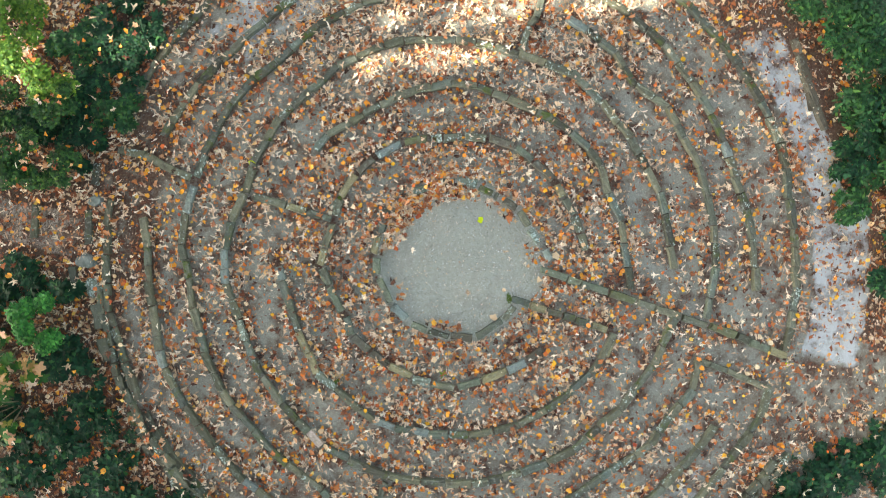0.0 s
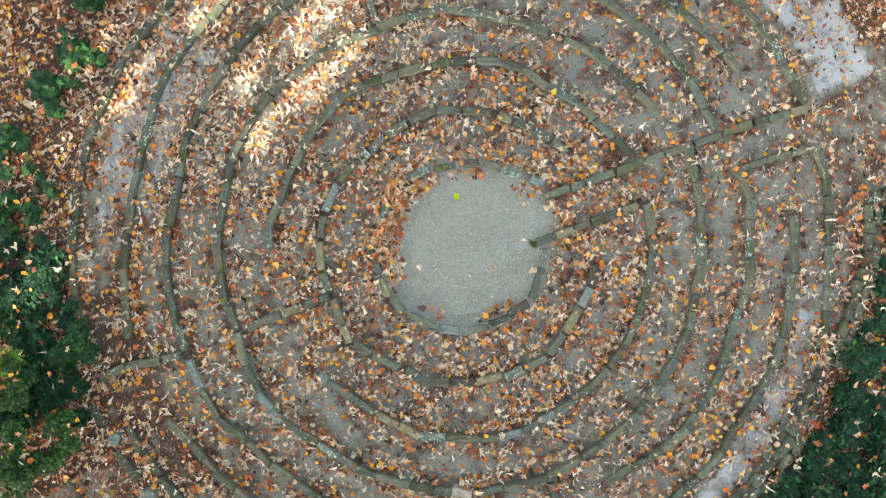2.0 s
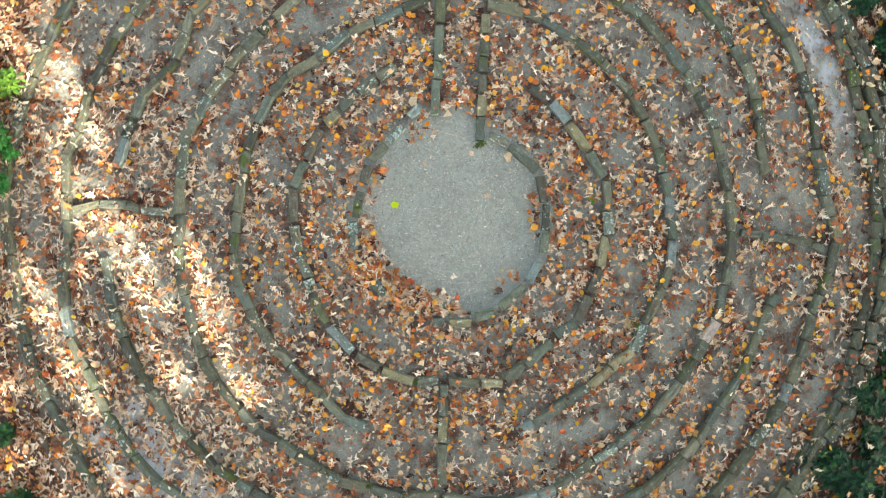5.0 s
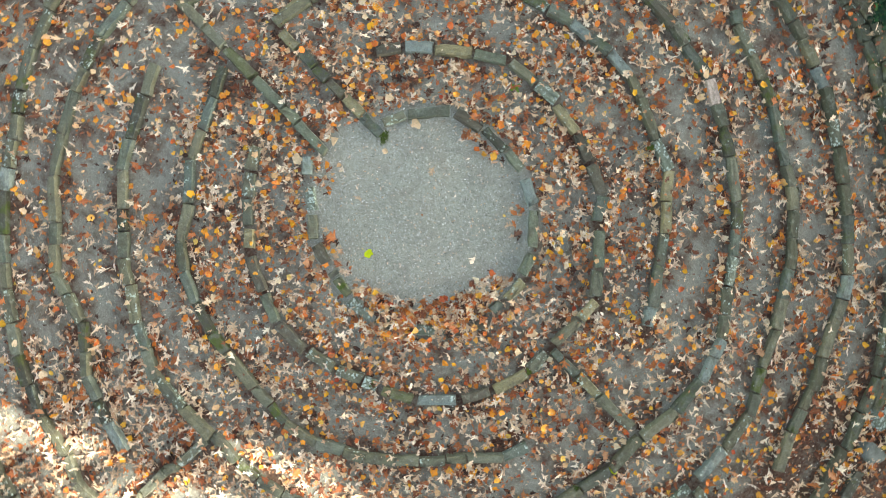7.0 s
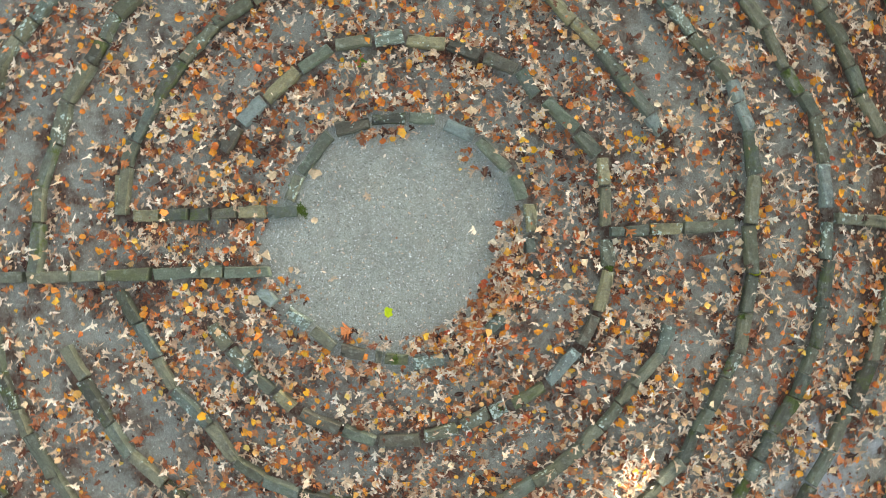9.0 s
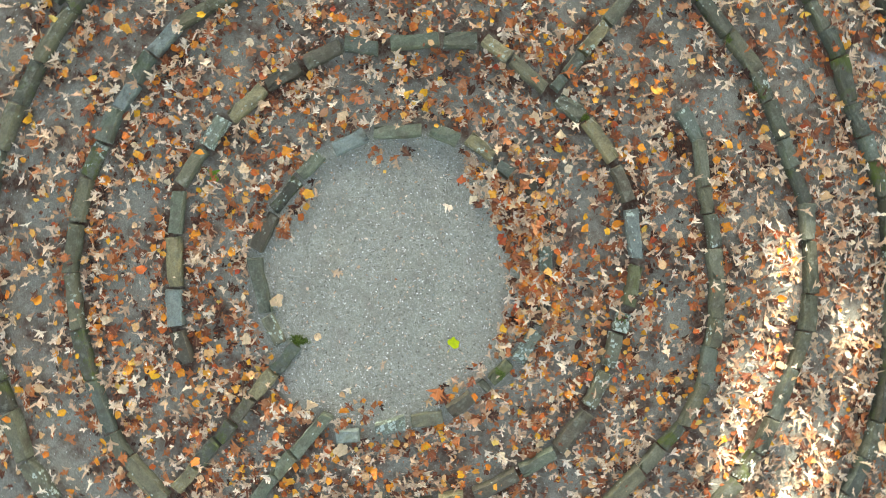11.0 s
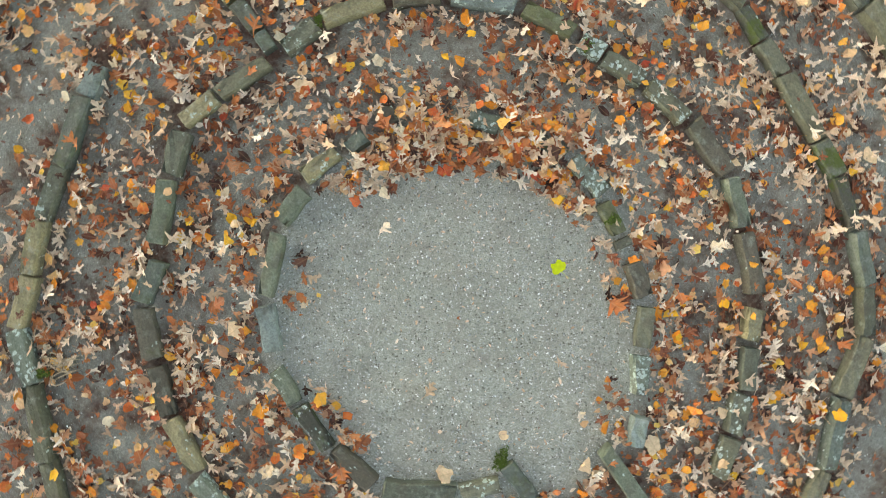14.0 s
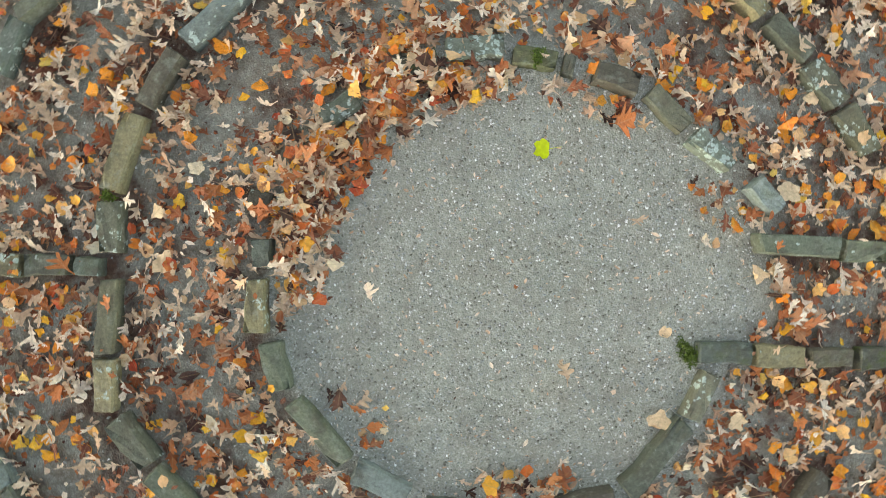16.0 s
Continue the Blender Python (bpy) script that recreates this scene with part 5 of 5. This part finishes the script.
def moss_tuft(x, y, size, lift, seed):
    """A low ragged cushion of many tiny moss shoots."""
    r = np.random.default_rng(seed)
    n = int(9000 * size)
    a, q = r.uniform(0, 6.283, n), np.sqrt(r.uniform(0, 1, n))
    d = size * q * (1 + 0.35 * np.sin(3 * a + seed) + 0.2 * np.sin(7 * a))
    pts = np.stack([d * np.cos(a), 0.7 * d * np.sin(a), 0.22 * size * (1 - q * q) + 0.002], 1)
    v, f = orient(BLADES, pts, np.tile((0, 0, 1.0), (n, 1)), r.uniform(0.006, 0.013, n), r, 0.7)
    ob = new("moss_tuft", soup("moss_tuft", v, f, MOSS))
    ob.location, ob.rotation_euler = (x, y, float(ground_z(x, y)) + lift), (0, 0, float(r.uniform(0, 6.283)))
    tagged(ob, "small cushion of green moss on stone", "moss", "moss tufts")


for k, (x, y, size, lift) in enumerate(((0.705, -0.275, 0.045, 0.0), (0.72, -0.30, 0.04, 0.03), (0.09, 0.905, 0.035, 0.066), (-1.60, 0.345, 0.028, 0.06), (-1.05, -1.81, 0.03, 0.05), (0.76, -0.46, 0.03, 0.04), (-0.68, 1.34, 0.03, 0.066), (-2.60, 0.80, 0.03, 0.06))):
    moss_tuft(x, y, size, lift, 30 + k)


def grass_tuft(x, y, seed):
    """A tangle of dry curved stalks caught against a stone."""
    rnd = random.Random(seed)
    bm = bmesh.new()
    for _ in range(16):
        a, long, px, py = rnd.uniform(-0.5, 0.5), rnd.uniform(0.08, 0.19), rnd.uniform(-0.05, 0.05), rnd.uniform(-0.06, 0.06)
        bow, up = rnd.uniform(-0.05, 0.05), rnd.uniform(0.015, 0.05)
        tube(bm, [(px + (t - 0.5) * long * math.cos(a) - bow * 4 * t * (1 - t) * math.sin(a), py + (t - 0.5) * long * math.sin(a) + bow * 4 * t * (1 - t) * math.cos(a), 0.012 + up * 4 * t * (1 - t)) for t in (0, 0.25, 0.5, 0.75, 1)],
             [0.002, 0.003, 0.003, 0.0025, 0.001], 4)
    ob = new("grass_tuft", finish("grass_tuft", bm, STRAW))
    ob.location, ob.rotation_euler = (x, y, float(ground_z(x, y))), (0, 0, 0.9)
    tagged(ob, "tangle of dry tan grass stalks against a stone", "grass")


grass_tuft(-1.02, -1.74, 4)


def slab(label, x, y, size, turn):
    ob = new("boulder", mason.choice(STONES))
    ob.location, ob.rotation_euler, ob.scale = (x, y, float(ground_z(x, y)) - 0.004), (mason.uniform(-0.08, 0.08), 0, radians(turn)), size
    tagged(ob, label, "rock", "rocks at the side gate")


boulder("mossy bluish rock at the side path", -4.34, -1.21, 0.085, 0.6, PALE_ROCK, 7, stretch=1.5, turn=0.2)
boulder("white-lichened mossy rock at the side path", -4.17, -1.50, 0.095, 0.8, LICHEN_STONE, 8, stretch=1.4, turn=2.2)
slab("long tan rock set against the dry wall", -4.01, -1.80, (0.30, 0.13, 0.09), 118)
slab("mossy rock set against the dry wall", -3.82, -2.16, (0.28, 0.12, 0.09), 122)
slab("flat dark rock beside the green shrub", -4.50, -0.16, (0.26, 0.09, 0.05), 98)


def step_stone(x, y, length, turn):
    ob = new("step_stone", mason.choice(STONES))
    ob.location, ob.rotation_euler, ob.scale = (x, y, float(ground_z(x, y)) - 0.004), (0, 0, radians(turn)), (length, 0.085, 0.045)
    tagged(ob, "flat grey step stone set across the side path", "step", "steps of the side path")


step_stone(-5.04, -0.90, 0.40, 102)
step_stone(-4.42, -0.80, 0.42, 104)
step_stone(-4.42, -1.46, 0.32, 114)

# ---------------------------------------------------------------- unseen trees added towards the sun, whose crowns shade the place


def sun_gap(x, y):
    """How open the unseen crowns are left along the sun's way to the ground at x, y."""
    u = x * math.cos(SUN_AZ) + y * math.sin(SUN_AZ)
    v = -x * math.sin(SUN_AZ) + y * math.cos(SUN_AZ)
    w = v + 0.22 * (u + 1)
    gap = 1.0 * ((w > -2.55) & (w < -2.13) & (u > -1.55) & (u < 0.54))
    gap = np.maximum(gap, 1.0 * ((w > -3.06) & (w < -2.61) & (u > -1.85) & (u < 0.22)))
    gap = np.maximum(gap, 1.0 * ((w > -3.38) & (w < -2.74) & (u > -2.34) & (u < -1.55)))
    gap = np.maximum(gap, 1.0 * ((w > -3.27) & (w < -2.56) & (u > -7) & (u < -2.22)))
    gap = np.maximum(gap, 0.97 * ((w > -4.02) & (w < -3.55) & (u > -2.2) & (u < -0.3)))
    gap = np.maximum(gap, 0.98 * ((w > -3.76) & (w < -3.45) & (u > 0.62) & (u < 1.2)))
    gap = np.maximum(gap, np.where(u < 0.1, 0.95, 0.86) * (v < -4.0))
    gap = np.maximum(gap, 0.98 * ((v < -3.30) & (u > 2.2) & (u < 5)))
    gap = np.maximum(gap, 1.0 * ((v > -4.5) & (v < -3.3) & (u > 2.75) & (u < 4.4)))
    for fx, fy, wide in ((-5.46, 0.82, 0.27), (-5.5, 1.08, 0.22), (-5.05, 1.2, 0.12)):
        away = 0.55 / math.tan(SUN_EL)
        gap = np.maximum(gap, 1.0 * (np.hypot(x - fx + away * math.cos(SUN_AZ), y - fy + away * math.sin(SUN_AZ)) < wide))
    return gap


def spray(seed):
    """A small flat spray of leaves."""
    rnd = random.Random(seed)
    v = [(0.5 * math.cos(k * math.pi / 3) * rnd.uniform(0.8, 1.1), 0.5 * math.sin(k * math.pi / 3) * rnd.uniform(0.8, 1.1), rnd.uniform(-0.05, 0.05)) for k in range(6)]
    return np.array(v, float), np.array([(0, 1, 2), (0, 2, 3), (0, 3, 4), (0, 4, 5)])


SPRAYS = [spray(k) for k in range(5)]


def build_shade_trees():
    r = np.random.default_rng(21)
    step = np.arange(-8.2, 8.2, 0.165)
    gx, gy = (q.ravel() for q in np.meshgrid(step, step))
    gx, gy = np.tile(gx[np.hypot(gx, gy) < 8.2], 5), np.tile(gy[np.hypot(gx, gy) < 8.2], 5)
    n = len(gx)
    gx, gy = gx + r.uniform(-0.09, 0.09, n), gy + r.uniform(-0.09, 0.09, n)
    flecks = np.where(sun_gap(gx, gy) > 0.99, blotches(gx, gy, 8.0, 9) > 0.12, blotches(gx, gy, 7.0, 5) > 0.30)
    # leaf sprays are left out wherever a sun patch should reach the ground
    keep = ~((r.uniform(0, 1, n) < sun_gap(gx, gy)) & flecks)
    gx, gy = gx[keep], gy[keep]
    h = r.uniform(8.5, 12.0, len(gx))
    away = h / math.tan(SUN_EL)
    pts = np.stack([gx + math.cos(SUN_AZ) * away, gy + math.sin(SUN_AZ) * away, h], 1)
    middles = [(-6.6, -11.6), (-12.0, -8.8), (-13.6, -3.2), (-5.2, -5.4)]
    nearest = np.argmin(np.stack([np.hypot(pts[:, 0] - mx, pts[:, 1] - my) for mx, my in middles]), 0)
    for k, (mx, my) in enumerate(middles):
        tx, ty = (mx, my) if math.hypot(mx, my) > 9 else (mx * 1.25, my * 1.25)
        base = new("unseen_shade_maple")
        base.location = (tx, ty, float(ground_z(tx, ty)))
        tagged(base, "unseen brown-barked maple added to shade the place, its broad crown gapped", "tree", "shade trees")
        own = pts[nearest == k]
        bm = bmesh.new()
        tube(bm, [(0, 0, -0.2), (0.05, 0, 3), (0.1, 0.1, 7), (mx - tx, my - ty, 10.5)], [0.32, 0.26, 0.2, 0.06], 10)
        for j in range(7):
            tip = own[r.integers(0, len(own))] - np.array([tx, ty, 0])
            tube(bm, [(0.08, 0.05, 5.5 + 0.4 * j), tuple(0.5 * tip + np.array([0, 0, 3.0])), tuple(tip)], [0.09, 0.05, 0.012], 6)
        part("trunk", bm, BROWN_BARK, base)
        v, f = orient(SPRAYS, own - np.array([tx, ty, base.location.z]), np.tile((0, 0, 1.0), (len(own), 1)), r.uniform(0.20, 0.30, len(own)), r, 0.5)
        crown = new("crown", soup("crown", v, f, TURNING))
        crown.parent = base


build_shade_trees()


def build_unseen_woodland():
    """Unseen trees added round the rest of the clearing, to close off the low sky and deepen the shade."""
    r = np.random.default_rng(33)
    for k, a in enumerate((-88, -62, -36, -10, 18, 46, 72, 118, 146, 172)):
        far = 11.5 + r.uniform(-1.0, 1.6)
        x, y = far * math.cos(radians(a)), far * math.sin(radians(a))
        tall = r.uniform(12.5, 15.5)
        base = new("unseen_woodland_tree")
        base.location = (x, y, float(ground_z(x, y)))
        tagged(base, "unseen tall brown-barked tree added to block the low sky", "tree", "trees round the clearing")
        bm = bmesh.new()
        tube(bm, [(0, 0, -0.2), (0.1, 0.05, 3), (-0.1, 0.1, 8), (0, 0, tall - 1)], [0.30, 0.24, 0.17, 0.05], 10)
        tips = []
        for j in range(14):
            b, z = 2.4 * j + r.uniform(-0.3, 0.3), 3.6 + (tall - 4.5) * j / 13
            reach = 2.9 * (1 - 0.55 * j / 13) * r.uniform(0.8, 1.15)
            tip = np.array([reach * math.cos(b), reach * math.sin(b), z + 0.9])
            tube(bm, [(0, 0.05, z), tuple(0.5 * tip + np.array([0, 0, 0.5 * z + 0.1])), tuple(tip)], [0.08, 0.05, 0.012], 5)
            tips.append(tip)
        part("trunk", bm, BROWN_BARK, base)
        pts = np.concatenate([t + r.normal(0, 1, (200, 3)) * np.array([0.85, 0.85, 0.6]) for t in tips])
        v, f = orient(SPRAYS, pts, np.tile((0, 0, 1.0), (len(pts), 1)), r.uniform(0.30, 0.52, len(pts)), r, 0.5)
        crown = new("crown", soup("crown", v, f, TURNING))
        crown.parent = base


build_unseen_woodland()
